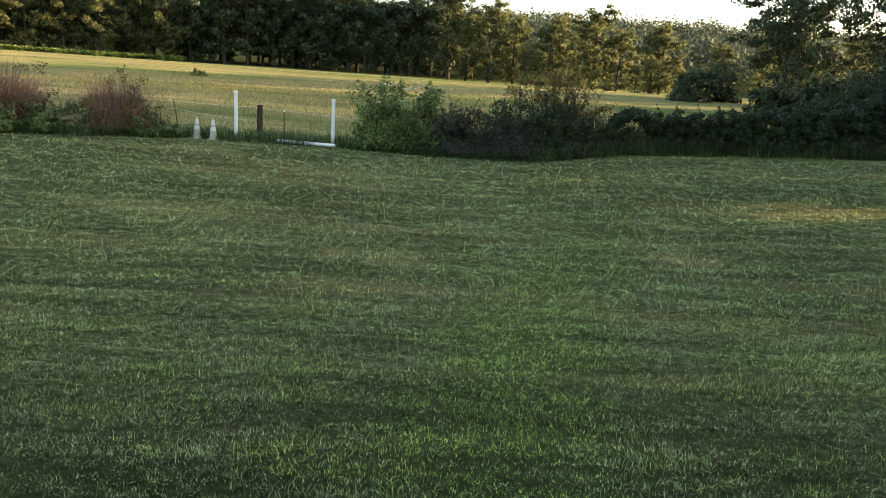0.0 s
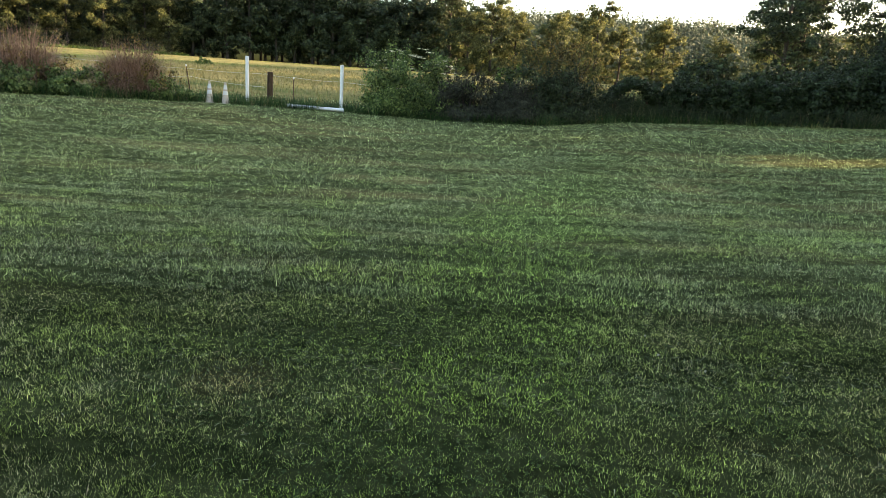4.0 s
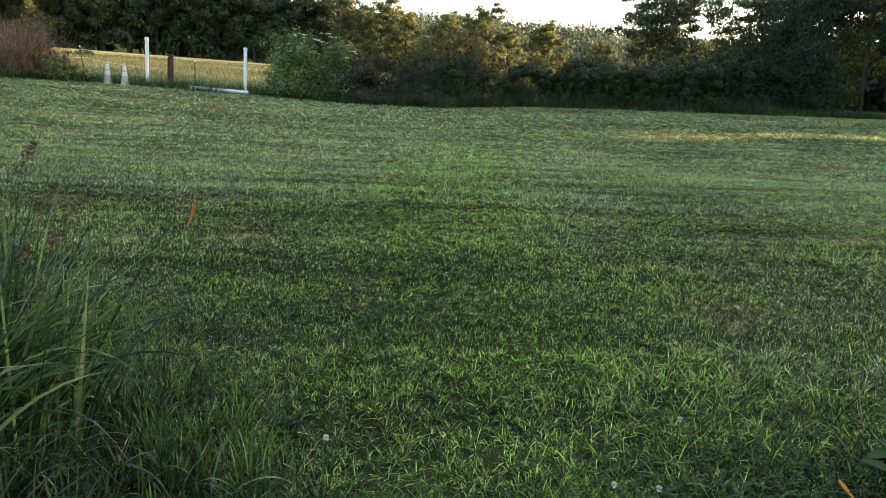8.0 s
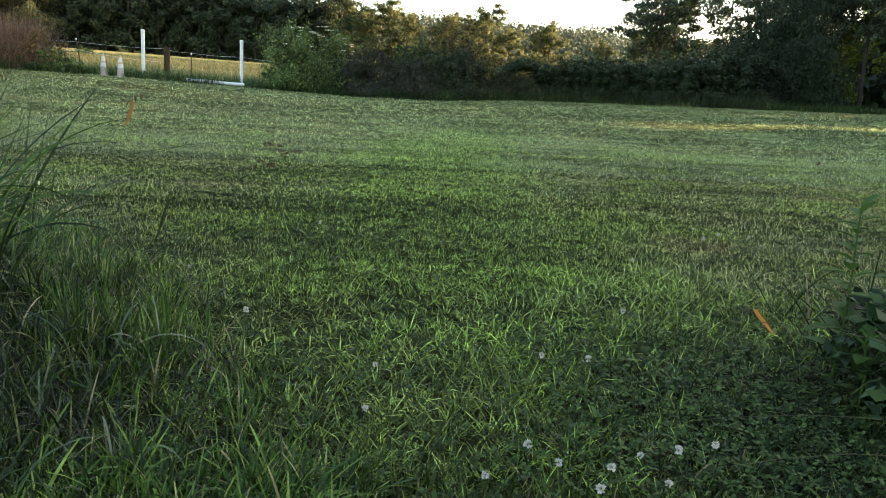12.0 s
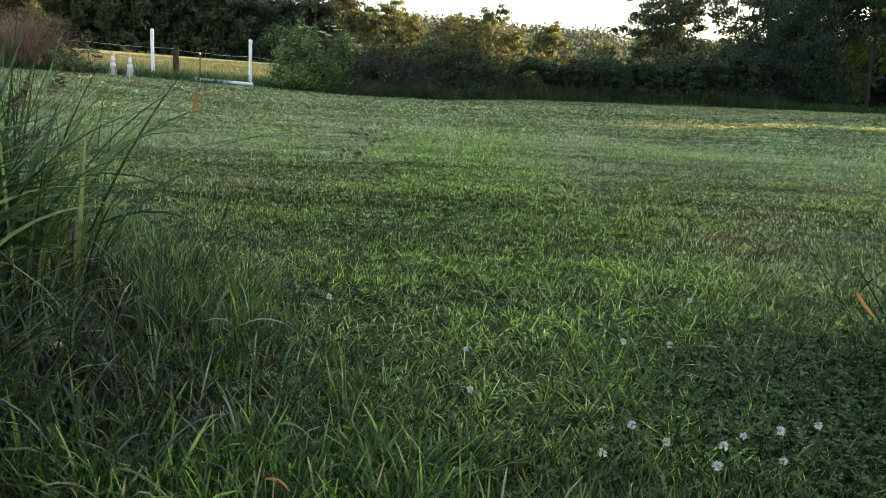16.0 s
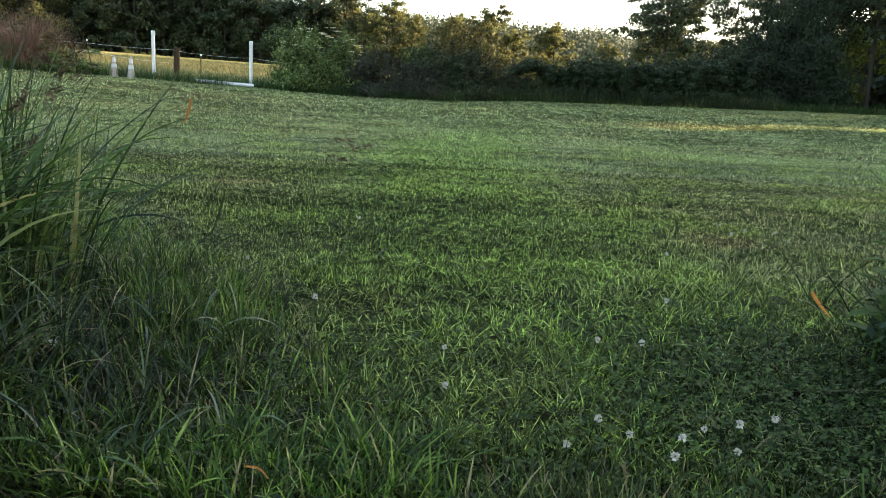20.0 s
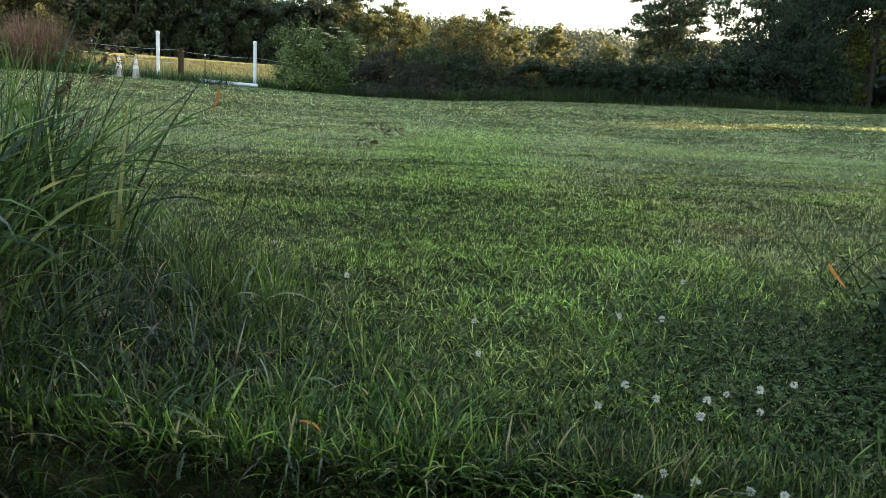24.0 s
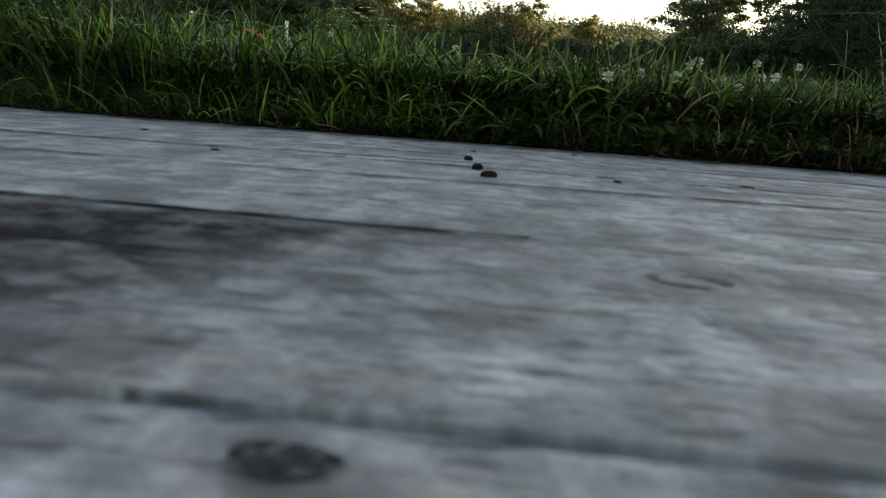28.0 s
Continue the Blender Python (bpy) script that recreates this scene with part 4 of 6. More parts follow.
def make_tree(height, spread, bare, clumps, per, leaf, material, trunk_r, limbs=7, name="tree", lean=0.0, tight=1.0, twigs=0, squash=0.6, top=1.0):
    """A tree with a tapered trunk, forking limbs and a crown of sprays, its foot at the origin."""
    root = empty(name, (0, 0, 0), "", "tree")
    tip = Vector((lean * height, rng.uniform(-0.03, 0.03) * height, height * 0.9))
    bend = Vector((rng.uniform(-1, 1), rng.uniform(-1, 1), 0)) * height * 0.03
    path = [Vector((0, 0, -0.3)), tip * 0.25 + bend * 0.6, tip * 0.5 + bend, tip * 0.75 + bend * 0.5, tip]
    chunks = [tube(path, [trunk_r * 1.3, trunk_r, trunk_r * 0.75, trunk_r * 0.45, trunk_r * 0.12], 8)]
    centres = []
    share = max(2, clumps // limbs)
    for k in range(limbs):
        t = bare + (0.95 - bare) * (k + rng.random()) / limbs
        i = min(int(t * 4), 3)
        start = path[i].lerp(path[i + 1], t * 4 - i)
        a = k * 2.4 + rng.uniform(-0.5, 0.5)
        u = max(0, (t - bare) / (1 - bare))
        reach = spread * (0.55 + 1.1 * u * (1 - u) * 1.6) * (1.0 if u < 0.75 else top) * rng.uniform(0.7, 1.1)
        end = start + Vector((math.cos(a) * reach, math.sin(a) * reach, reach * rng.uniform(0.15, 0.65)))
        mid = start.lerp(end, 0.5) + Vector((0, 0, reach * 0.12))
        chunks.append(tube([start, mid, end], [trunk_r * 0.4 * (1.1 - t * 0.6), trunk_r * 0.22, trunk_r * 0.06], 5))
        for j in range(share):
            w = 0.35 + 0.7 * (j + rng.random()) / share
            at = start.lerp(end, w) + Vector(rng.normal(size=3)) * spread * 0.17
            centres.append(at)
            if j < twigs:
                base = start.lerp(mid, 2 * w) if w < 0.5 else mid.lerp(end, min(2 * w - 1, 1))
                chunks.append(tube([base, base.lerp(at, 0.5) + Vector((0, 0, 0.05 * spread)), at], [trunk_r * 0.1, trunk_r * 0.07, trunk_r * 0.03], 4))
    for j in range(max(2, clumps // 14)):
        centres.append(tip + Vector(rng.normal(size=3)) * spread * 0.16)
    c = np.array([tuple(p) for p in centres])
    rad = rng.uniform(0.15, 0.31, len(c)) * spread * tight
    v, f = gather(chunks)
    solid("trunk", v, f, BARK, root, smooth=True)
    p, facing = sprays(c, rad, per, 0.1, squash, np.array([lean * height * 0.5, 0, height * 0.5]))
    v, f = leaves(p, leaf, facing=facing, loose=0.75)
    solid("crown", v, f, material, root)
    return root


def make_bush(name, sx, sy, sz, clumps, per, leaf, material, stems=9, ragged=0.25, long=1.6, shoots=0, box=False, rise=0.4):
    """A shrub: stems from the ground, a mounded or boxy, ragged mass of leaves, and shoots that stand out of it."""
    root = empty(name, (0, 0, 0), "", "bush")
    d = rng.normal(size=(clumps, 3))
    d /= np.linalg.norm(d, axis=1)[:, None]
    d[:, 2] = np.abs(d[:, 2])
    if box:
        d /= (np.abs(d) ** 5).sum(1)[:, None] ** 0.2
    r = rng.uniform(0.35, 1.0, clumps) ** 0.5 * rng.uniform(1 - ragged, 1 + ragged, clumps)
    c = d * r[:, None] * (sx, sy, sz)
    c[:, 2] = np.maximum(c[:, 2], 0.06 * sz) * 0.92
    low = rng.random(clumps) < 0.3
    c[low, 2] *= 0.4
    rad = rng.uniform(0.12, 0.27, clumps) * min(sx, sz)
    chunks = []
    for k in range(stems):
        e = c[rng.integers(clumps)]
        b = np.array([e[0] * 0.35, e[1] * 0.35, -0.15])
        m = (b + e) / 2 + (0, 0, 0.15 * sz)
        chunks.append(tube([b, m, e], [0.03, 0.02, 0.006], 5))
    p, facing = sprays(c, rad, per, 0.3, 0.65, np.array([0, 0, 0.25 * sz]), rise)
    for k in range(shoots):
        a, q = rng.uniform(0, 6.28), rng.random() ** 0.5
        foot = np.array([math.cos(a) * q * sx * 0.8, math.sin(a) * q * sy * 0.8, sz * math.sqrt(1 - 0.8 * q * q) * 0.8])
        way = np.array([math.cos(a) * q * 0.6 + rng.normal() * 0.25, math.sin(a) * q * 0.4, 1.0])
        top = foot + way * rng.uniform(0.18, 0.5) * sz
        chunks.append(tube([foot, (foot + top) / 2, top], [0.01, 0.007, 0.003], 4))
        m = int(max(14, per * 0.28))
        at = foot + (top - foot) * rng.random(m)[:, None] + rng.normal(size=(m, 3)) * leaf * 0.8
        p, facing = np.concatenate([p, at]), np.concatenate([facing, rng.normal(size=(m, 3)) + (0, 0, 0.8)])
    v, f = gather(chunks)
    tagged(solid("stem_mass", v, f, BARK, root), kind="stuff")
    v, f = leaves(p, leaf, long=long, facing=facing)
    solid("foliage", v, f, material, root)
    return root


def put(thing, x, y, turn=0.0, scale=1.0, sink=0.0, label="", group="", first=False, tall=1.0):
    """Stands a thing, or a copy of it, on the ground."""
    m = pose(x, y, float(ground(x, y)) - sink, 0, 0, turn) @ Matrix.Diagonal((scale, scale, scale * tall, 1))
    if first:
        thing.matrix_basis = m
        ob = thing
    else:
        keep = thing.scale.copy()
        thing.scale = (1, 1, 1)
        ob = copy_thing(thing, m)
        thing.scale = keep
    return tagged(ob, label, group=group)


# ---- bushes on the fence line
def fence_bushes():
    elder = make_bush("elder_bush", 1.9, 1.1, 2.0, 150, 190, 0.055, ELDER, 10, 0.3, shoots=20)
    put(elder, -1.15, 24.6, 10, 1.05, 0, "leafy green elder bush with flat cream flower heads", first=True)
    for _ in range(40):
        a, h = rng.uniform(0, 6.28), rng.uniform(0.62, 1.02)
        r = math.sqrt(1 - h * h * 0.9)
        p = clump_points(np.array([[1.8 * r * math.cos(a), 1.05 * r * math.sin(a), 2.1 * h]]), np.array([0.1]), 30, 0.1, 0.2)
        v, f = leaves(p, 0.028, 0.2, 1.0)
        tagged(solid("flower_head", v, f, ELDERFLOWER, elder), kind="stuff")
    twiggy = make_bush("thorn_bush", 1.5, 0.9, 1.45, 150, 90, 0.034, TWIGGY, 60, 0.2, long=3.0, shoots=50)
    put(twiggy, 0.75, 24.0, 0, 1.0, 0, "grey tangled thorn bush with bare twigs", "fence line bushes", first=True)
    put(twiggy, 2.1, 23.75, 160, 0.82, 0, "grey tangled thorn bush with bare twigs", "fence line bushes")
    dark = make_bush("thorn_bush", 1.5, 1.0, 1.75, 150, 150, 0.052, THORN, 24, 0.25, shoots=24)
    put(dark, 3.05, 24.5, 0, 1.0, 0, "dark leafy thorn bush", "fence line bushes", first=True)
    put(dark, 4.35, 24.9, 70, 0.85, 0, "dark leafy thorn bush", "fence line bushes", tall=1.1)
    put(dark, 5.4, 25.9, 130, 0.62, 0, "dark leafy thorn bush", "fence line bushes")
    tall = make_bush("mixed_shrub", 1.5, 1.2, 2.35, 120, 130, 0.048, RUSSET, 30, 0.35, shoots=40)
    put(tall, 4.0, 25.9, 0, 1.1, 0, "tall loose shrub with russet and green leaves", first=True)
    fresh = make_bush("young_shrub", 0.42, 0.4, 1.7, 34, 80, 0.07, WEED, 8, 0.3, shoots=8)
    put(fresh, 2.05, 25.0, 0, 1.0, 0, "slim fresh green shrub between darker bushes", first=True)
    scrub = make_bush("field_bush", 1.5, 1.1, 1.75, 110, 40, 0.13, THORN, 8, 0.25, shoots=12)
    for x, y, s, h in ((20.5, 45, 1.4, 1.0), (24.5, 48, 1.5, 1.1), (28.5, 51, 1.5, 1.2), (33, 55, 1.7, 1.2), (24, 72, 1.6, 1.0), (28, 76, 1.8, 1.1), (36, 70, 1.5, 0.9), (40, 66, 1.6, 1.0)):
        put(scrub, x, y, 55 * x, s, 0, "dark leafy bush at the field edge", "field edge bushes", first=x == 20.5, tall=h)
    # the old fence that vines have buried: a flat-topped hedge with one hollow under it
    vine = make_bush("vine_hedge", 0.95, 0.55, 1.45, 170, 150, 0.05, VINE, 16, 0.14, shoots=10, box=True, rise=0.7)
    put(vine, 8.35, 26.5, 0, 1.0, 0, "old fence buried in dark vines", "vine-covered fence", first=True)
    for k, (x, y, s, h) in enumerate(((9.9, 26.6, 1.05, 0.97), (11.3, 26.8, 1.0, 1.13), (12.8, 26.9, 1.1, 1.03), (14.3, 27.1, 1.1, 1.12), (15.7, 27.6, 1.25, 1.1), (17.2, 28.2, 1.3, 1.2))):
        put(vine, x, y, 180 * (k % 2) + 6 * k, s, 0, "old fence buried in dark vines", "vine-covered fence", tall=h)
    arch = empty("vine_arch", (0, 0, 0), "", "bush")
    t = rng.random(70)
    c = np.stack([-0.95 + 1.9 * t, rng.normal(0, 0.22, 70), 1.3 - 0.75 * np.abs(2 * t - 1.1) ** 2.5 + rng.normal(0, 0.07, 70)], 1)
    p, facing = sprays(c, rng.uniform(0.16, 0.3, 70), 190, 0.3, 0.65, np.array([0, 0, 0.6]), 0.7)
    v, f = leaves(p, 0.05, facing=facing)
    solid("foliage", v, f, VINE, arch)
    for x in (-0.55, 0.6):
        v, f = tube([(x, 0, -0.2), (x + 0.05, 0, 0.7), (x - 0.02, 0, 1.35)], [0.07, 0.06, 0.05], 7)
        solid("old_post", v, f, OLDPOST, arch)
    put(dark, 6.85, 26.0, 30, 0.55, 0, "dark leafy thorn bush", "fence line bushes", tall=0.9)
    put(twiggy, 6.7, 26.9, 200, 0.62, 0, "grey tangled thorn bush with bare twigs", "fence line bushes", tall=0.95)
    put(arch, 6.75, 26.3, 0, 1.0, 0, "vine arched over old fence posts with a gap beneath", first=True)
    dry = empty("dry_bush", (0, 0, 0), "", "bush")
    n = 3400
    bx, by = rng.normal(0, 0.36, n), rng.normal(0, 0.3, n)
    v, f = blades(bx, by, np.zeros(n) - 0.05, rng.uniform(0.7, 1.75, n), rng.uniform(0.006, 0.014, n), np.arctan2(by, bx) + rng.normal(0, 0.9, n), rng.uniform(0.05, 0.55, n), rng.uniform(0.0, 0.9, n), 4)
    tagged(solid("twig_mass", v, f, DRY, dry), kind="stuff")
    d = rng.normal(size=(60, 3)) * (0.6, 0.5, 0.3) + (0.2, 0, 0.55)
    v, f = leaves(clump_points(d, np.full(60, 0.2), 40, 0.2), 0.05)
    solid("vine_leaves", v, f, RUSSET, dry)
    put(dry, -10.3, 23.2, 0, 1.0, 0, "dead reddish brown bush tangled with vines", "dry bushes", first=True, tall=1.3)
    put(dry, -13.6, 22.8, 80, 1.15, 0, "dead reddish brown bush tangled with vines", "dry bushes", tall=1.25)
    low = make_bush("low_bush", 1.2, 0.8, 0.72, 70, 100, 0.06, ELDER, 8, shoots=20)
    put(low, -9.3, 23.0, 0, 0.9, 0, "low green bramble bush", "low bushes", first=True)
    put(low, -11.4, 22.7, 50, 1.1, 0, "low green bramble bush", "low bushes")
    put(low, -13.0, 22.2, 90, 1.2, 0, "low green bramble bush", "low bushes")


fence_bushes()


def fence_weeds():
    """Unmown grass under the fence and the bushes."""
    n = 26000
    x = rng.uniform(-17, 24, n)
    edge = np.interp(x, [-17, -12.7, -9.9, -7.7, -3.3, 0.4, 2.9, 6.3, 10.7, 16.6, 24], [20.3, 21.0, 22.0, 22.9, 23.4, 23.1, 22.8, 25.0, 26.0, 26.5, 27.2])
    y = edge + rng.random(n) ** 1.4 * 1.6 + 0.12 * np.sin(x * 3.1)
    thick_grass("fence_weeds", x, y, 0.12, 0.5, 0.014, RANK, "unmown weedy grass under the fence line", 2, 0.35, 0.6)
    n = 5000
    x = rng.uniform(4.8, 18, n)
    y = np.interp(x, [4.8, 6.3, 10.7, 16.6, 18], [24.6, 25.2, 26.0, 26.4, 26.6]) + rng.random(n) * 0.6
    thick_grass("hedge_weeds", x, y, 0.25, 0.85, 0.012, HEDGE_WEEDS, "tall grey-green weeds along the vine-covered fence", 3, 0.3, 0.5)
    n = 36000
    x, y = rng.uniform(-26, 14, n), 25.6 + 40 * rng.random(n) ** 1.3
    thick_grass("hay_grass", x, y, 0.08, 0.26, 0.03, HAY, "ripening hay grass in the field", 2, 0.3, 0.5)


fence_weeds()


rng = np.random.default_rng(11)


def right_mass():
    """Vine-covered trees that close the lawn, and unseen ones added to block the sun."""
    big = make_bush("vine_thicket", 3.2, 2.4, 3.4, 330, 260, 0.07, IVY, 18, 0.22, shoots=40, rise=0.6)
    put(big, 18.4, 30.4, 0, 0.9, 0, "dark thicket smothered in vines", "thickets", first=True, tall=0.95)
    put(big, 21.2, 31.4, 90, 0.9, 0, "dark thicket smothered in vines", "thickets", tall=1.55)
    draped = make_tree(9.0, 3.4, 0.42, 70, 230, 0.09, IVY, 0.10, 10, "vine_draped_tree", tight=1.0)
    put(draped, 24.9, 30.6, 30, 1.0, 0, "bare-trunked tree draped in dark vines", "vine-draped trees", first=True)
    put(draped, 23.2, 33.5, 140, 1.1, 0, "bare-trunked tree draped in dark vines", "vine-draped trees")
    # coarse thicket out of view, added only to block light
    screen = make_bush("unseen_shade_thicket", 3.2, 2.4, 3.4, 150, 36, 0.34, IVY, 8, 0.2)
    put(screen, 33.0, 37.5, 200, 1.3, 0, "dark thicket smothered in vines", "thickets", first=True)
    # unseen thickets and trees added to the east, leaving two slits that shape the sun streaks
    for x, y, turn, sc, h in ((36, 21.3, 90, 1.0, 1.5), (36.3, 27.1, 80, 0.66, 2.2), (36, 32.0, 100, 0.95, 1.5)):
        put(screen, x, y, turn, sc, 0, "dark thicket smothered in vines", "thickets", tall=h)
    for x, y, turn in ((36, 22.6, 60), (36.4, 27.0, 200), (38.5, 27.4, 10), (39.5, 33.0, 50), (40.0, 22.8, 120), (42.0, 34.6, 190), (42.5, 29.2, 250), (25.5, 15.5, 80), (24.5, 9.0, 170), (25.0, 2.5, 260)):
        put(draped, x, y, turn, 1.35, 0, "bare-trunked tree draped in dark vines", "vine-draped trees")
    # saplings given the sunlit leaf colour
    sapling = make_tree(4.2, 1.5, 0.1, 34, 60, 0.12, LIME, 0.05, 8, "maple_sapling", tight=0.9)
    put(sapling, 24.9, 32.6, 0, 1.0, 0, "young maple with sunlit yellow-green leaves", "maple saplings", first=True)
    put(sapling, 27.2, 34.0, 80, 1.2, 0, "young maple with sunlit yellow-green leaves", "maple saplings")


right_mass()


# ---- trees
def trees():
    oak = make_tree(17, 5.4, 0.08, 110, 54, 0.36, OAK, 0.32, 13, "oak_tree")
    oak2 = make_tree(19, 4.6, 0.10, 110, 54, 0.36, OAK, 0.3, 13, "oak_tree")
    ash = make_tree(15, 4.4, 0.05, 110, 70, 0.27, MAPLE, 0.26, 12, "maple_tree", tight=0.85)
    ash2 = make_tree(12, 3.6, 0.04, 110, 70, 0.24, MAPLE, 0.22, 12, "maple_tree", tight=0.85)
    for k, (t, x, y) in enumerate(((oak, -60, 176), (oak2, -45, 184), (ash, 30, 160), (ash2, 40, 142))):
        put(t, x, y, 40 * k, 1.0, 0, ("dark oak at the edge of the wood", "slender oak at the edge of the wood", "sunlit maple beside the field", "small sunlit maple beside the field")[k], "woodland trees", first=True)
    kinds = (oak, oak2, ash, ash2)
    # the edge of the wood, then rows behind it, climbing the hill
    for row, (y0, step) in enumerate(((179, 5.2), (187, 6.0), (200, 7.5))):
        x = -122.0 - 4 * row
        while x < 4 + row * 8:
            # the far left edge takes brighter maple leaves to look sunlit
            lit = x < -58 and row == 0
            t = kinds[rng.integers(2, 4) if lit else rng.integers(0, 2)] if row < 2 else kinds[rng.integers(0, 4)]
            yy = y0 - 24 * float(smoothstep(x, -45, -95)) + rng.uniform(-2.5, 2.5)
            put(t, x, yy, rng.uniform(0, 360), rng.uniform(0.9, 1.25), 0, "", "woodland trees")
            x += step * rng.uniform(0.75, 1.25)
    # trees to the right of the wood, made to look lit by their brighter leaf colour
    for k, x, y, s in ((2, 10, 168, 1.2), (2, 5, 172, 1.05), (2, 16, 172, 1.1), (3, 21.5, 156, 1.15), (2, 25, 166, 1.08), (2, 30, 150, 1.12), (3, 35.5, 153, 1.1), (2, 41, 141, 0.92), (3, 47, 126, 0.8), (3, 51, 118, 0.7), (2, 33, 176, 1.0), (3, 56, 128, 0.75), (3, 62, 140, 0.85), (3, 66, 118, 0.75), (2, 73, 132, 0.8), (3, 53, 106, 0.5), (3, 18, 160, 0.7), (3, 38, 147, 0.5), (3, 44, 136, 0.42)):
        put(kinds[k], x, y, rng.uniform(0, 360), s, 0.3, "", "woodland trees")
    near = make_tree(15, 5.6, 0.2, 120, 110, 0.21, OAK, 0.24, 15, "oak_tree", tight=0.75, twigs=5, squash=0.5)
    put(near, 34, 74, 0, 1.0, 0, "tall dark oak with open airy crown", "field oaks", first=True)
    for x, y, s in ((38.5, 80, 0.95), (44.5, 72, 1.0), (53, 78, 1.0), (44, 58, 0.9), (50, 54, 1.0), (58, 64, 1.1)):
        put(near, x, y, rng.uniform(0, 360), s, 0, "tall dark oak with open airy crown", "field oaks")
    return kinds, near


KINDS, NEAR_OAK = trees()


def field_edge():
    bush = make_bush("field_shrub", 1.5, 1.2, 1.1, 40, 60, 0.16, ELDER, 6)
    put(bush, -20.5, 62.0, 0, 0.5, 0, "small green shrub standing in the hay field", first=True)
    n = 9000
    x = rng.uniform(-112, -58, n)
    y = 176 - 24 * smoothstep(x, -45, -95) - 4.5 - 7 * rng.random(n)
    p = np.stack([x, y, ground(x, y) + rng.random(n) * 1.1], 1)
    v, f = leaves(p, 0.6)
    tagged(solid("fern_bank", v, f, FERN), "bank of pale green ferns along the wood", "ferns", kind="stuff")


field_edge()


def far_woods():
    """The wooded hill on the skyline."""
    n = 2300
    x, y = rng.uniform(-150, 330, n), 186 + 320 * rng.random(n)
    keep = (x > np.where(y < 236, 18 + (y - 186) * 0.3, -150)) & (x < 0.9 * y)
    x, y = x[keep], y[keep]
    h = rng.uniform(6, 15, len(x))
    c = np.stack([x, y, ground(x, y) + h * 0.6], 1)
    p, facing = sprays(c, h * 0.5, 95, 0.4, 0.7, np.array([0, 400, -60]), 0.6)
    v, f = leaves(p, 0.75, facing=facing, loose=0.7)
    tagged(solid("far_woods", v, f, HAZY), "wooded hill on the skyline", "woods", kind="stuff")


far_woods()


rng = np.random.default_rng(31)


def shade_trees():
    """A row of trees out of view, added to keep the evening sun off the lawn."""
    shade = make_tree(15, 6.2, 0.2, 140, 17, 0.5, OAK, 0.23, 16, "oak_tree")
    put(shade, 44, 44, 0, 1.0, 0, "tall dark oak with open airy crown", "field oaks", first=True)
    for x, y, s in ((36, 40, 0.85), (44, 39.0, 1.0), (47, 19.5, 1.0), (33, 16.5, 0.85), (37, 14, 0.9), (34, 6, 0.9), (39, -1, 0.9), (35, -9, 0.9), (44, 19.5, 1.0), (46, 10, 1.0), (49, 41, 0.95), (57, 21, 1.05), (55, 16, 1.05), (56, 3, 1.05), (48, -8, 1.0)):
        put(shade, x, y, rng.uniform(0, 360), s, 0, "tall dark oak with open airy crown", "field oaks")


shade_trees()


# ---------------------------------------------------------------- the platform
def plank_mesh(length, width, thick):
    bm = bmesh.new()
    bmesh.ops.create_cube(bm, size=1)
    for v in bm.verts:
        v.co = Vector((v.co.x * length, v.co.y * width, v.co.z * thick))
    bmesh.ops.bevel(bm, geom=bm.edges[:], offset=0.0025, segments=2, affect="EDGES")
    return bm


def ring(bm, r0, z0, r1, z1, sides=20):
    m = Matrix.Translation((0, 0, (z0 + z1) / 2))
    bmesh.ops.create_cone(bm, cap_ends=True, segments=sides, radius1=r0, radius2=r1, depth=z1 - z0, matrix=m)


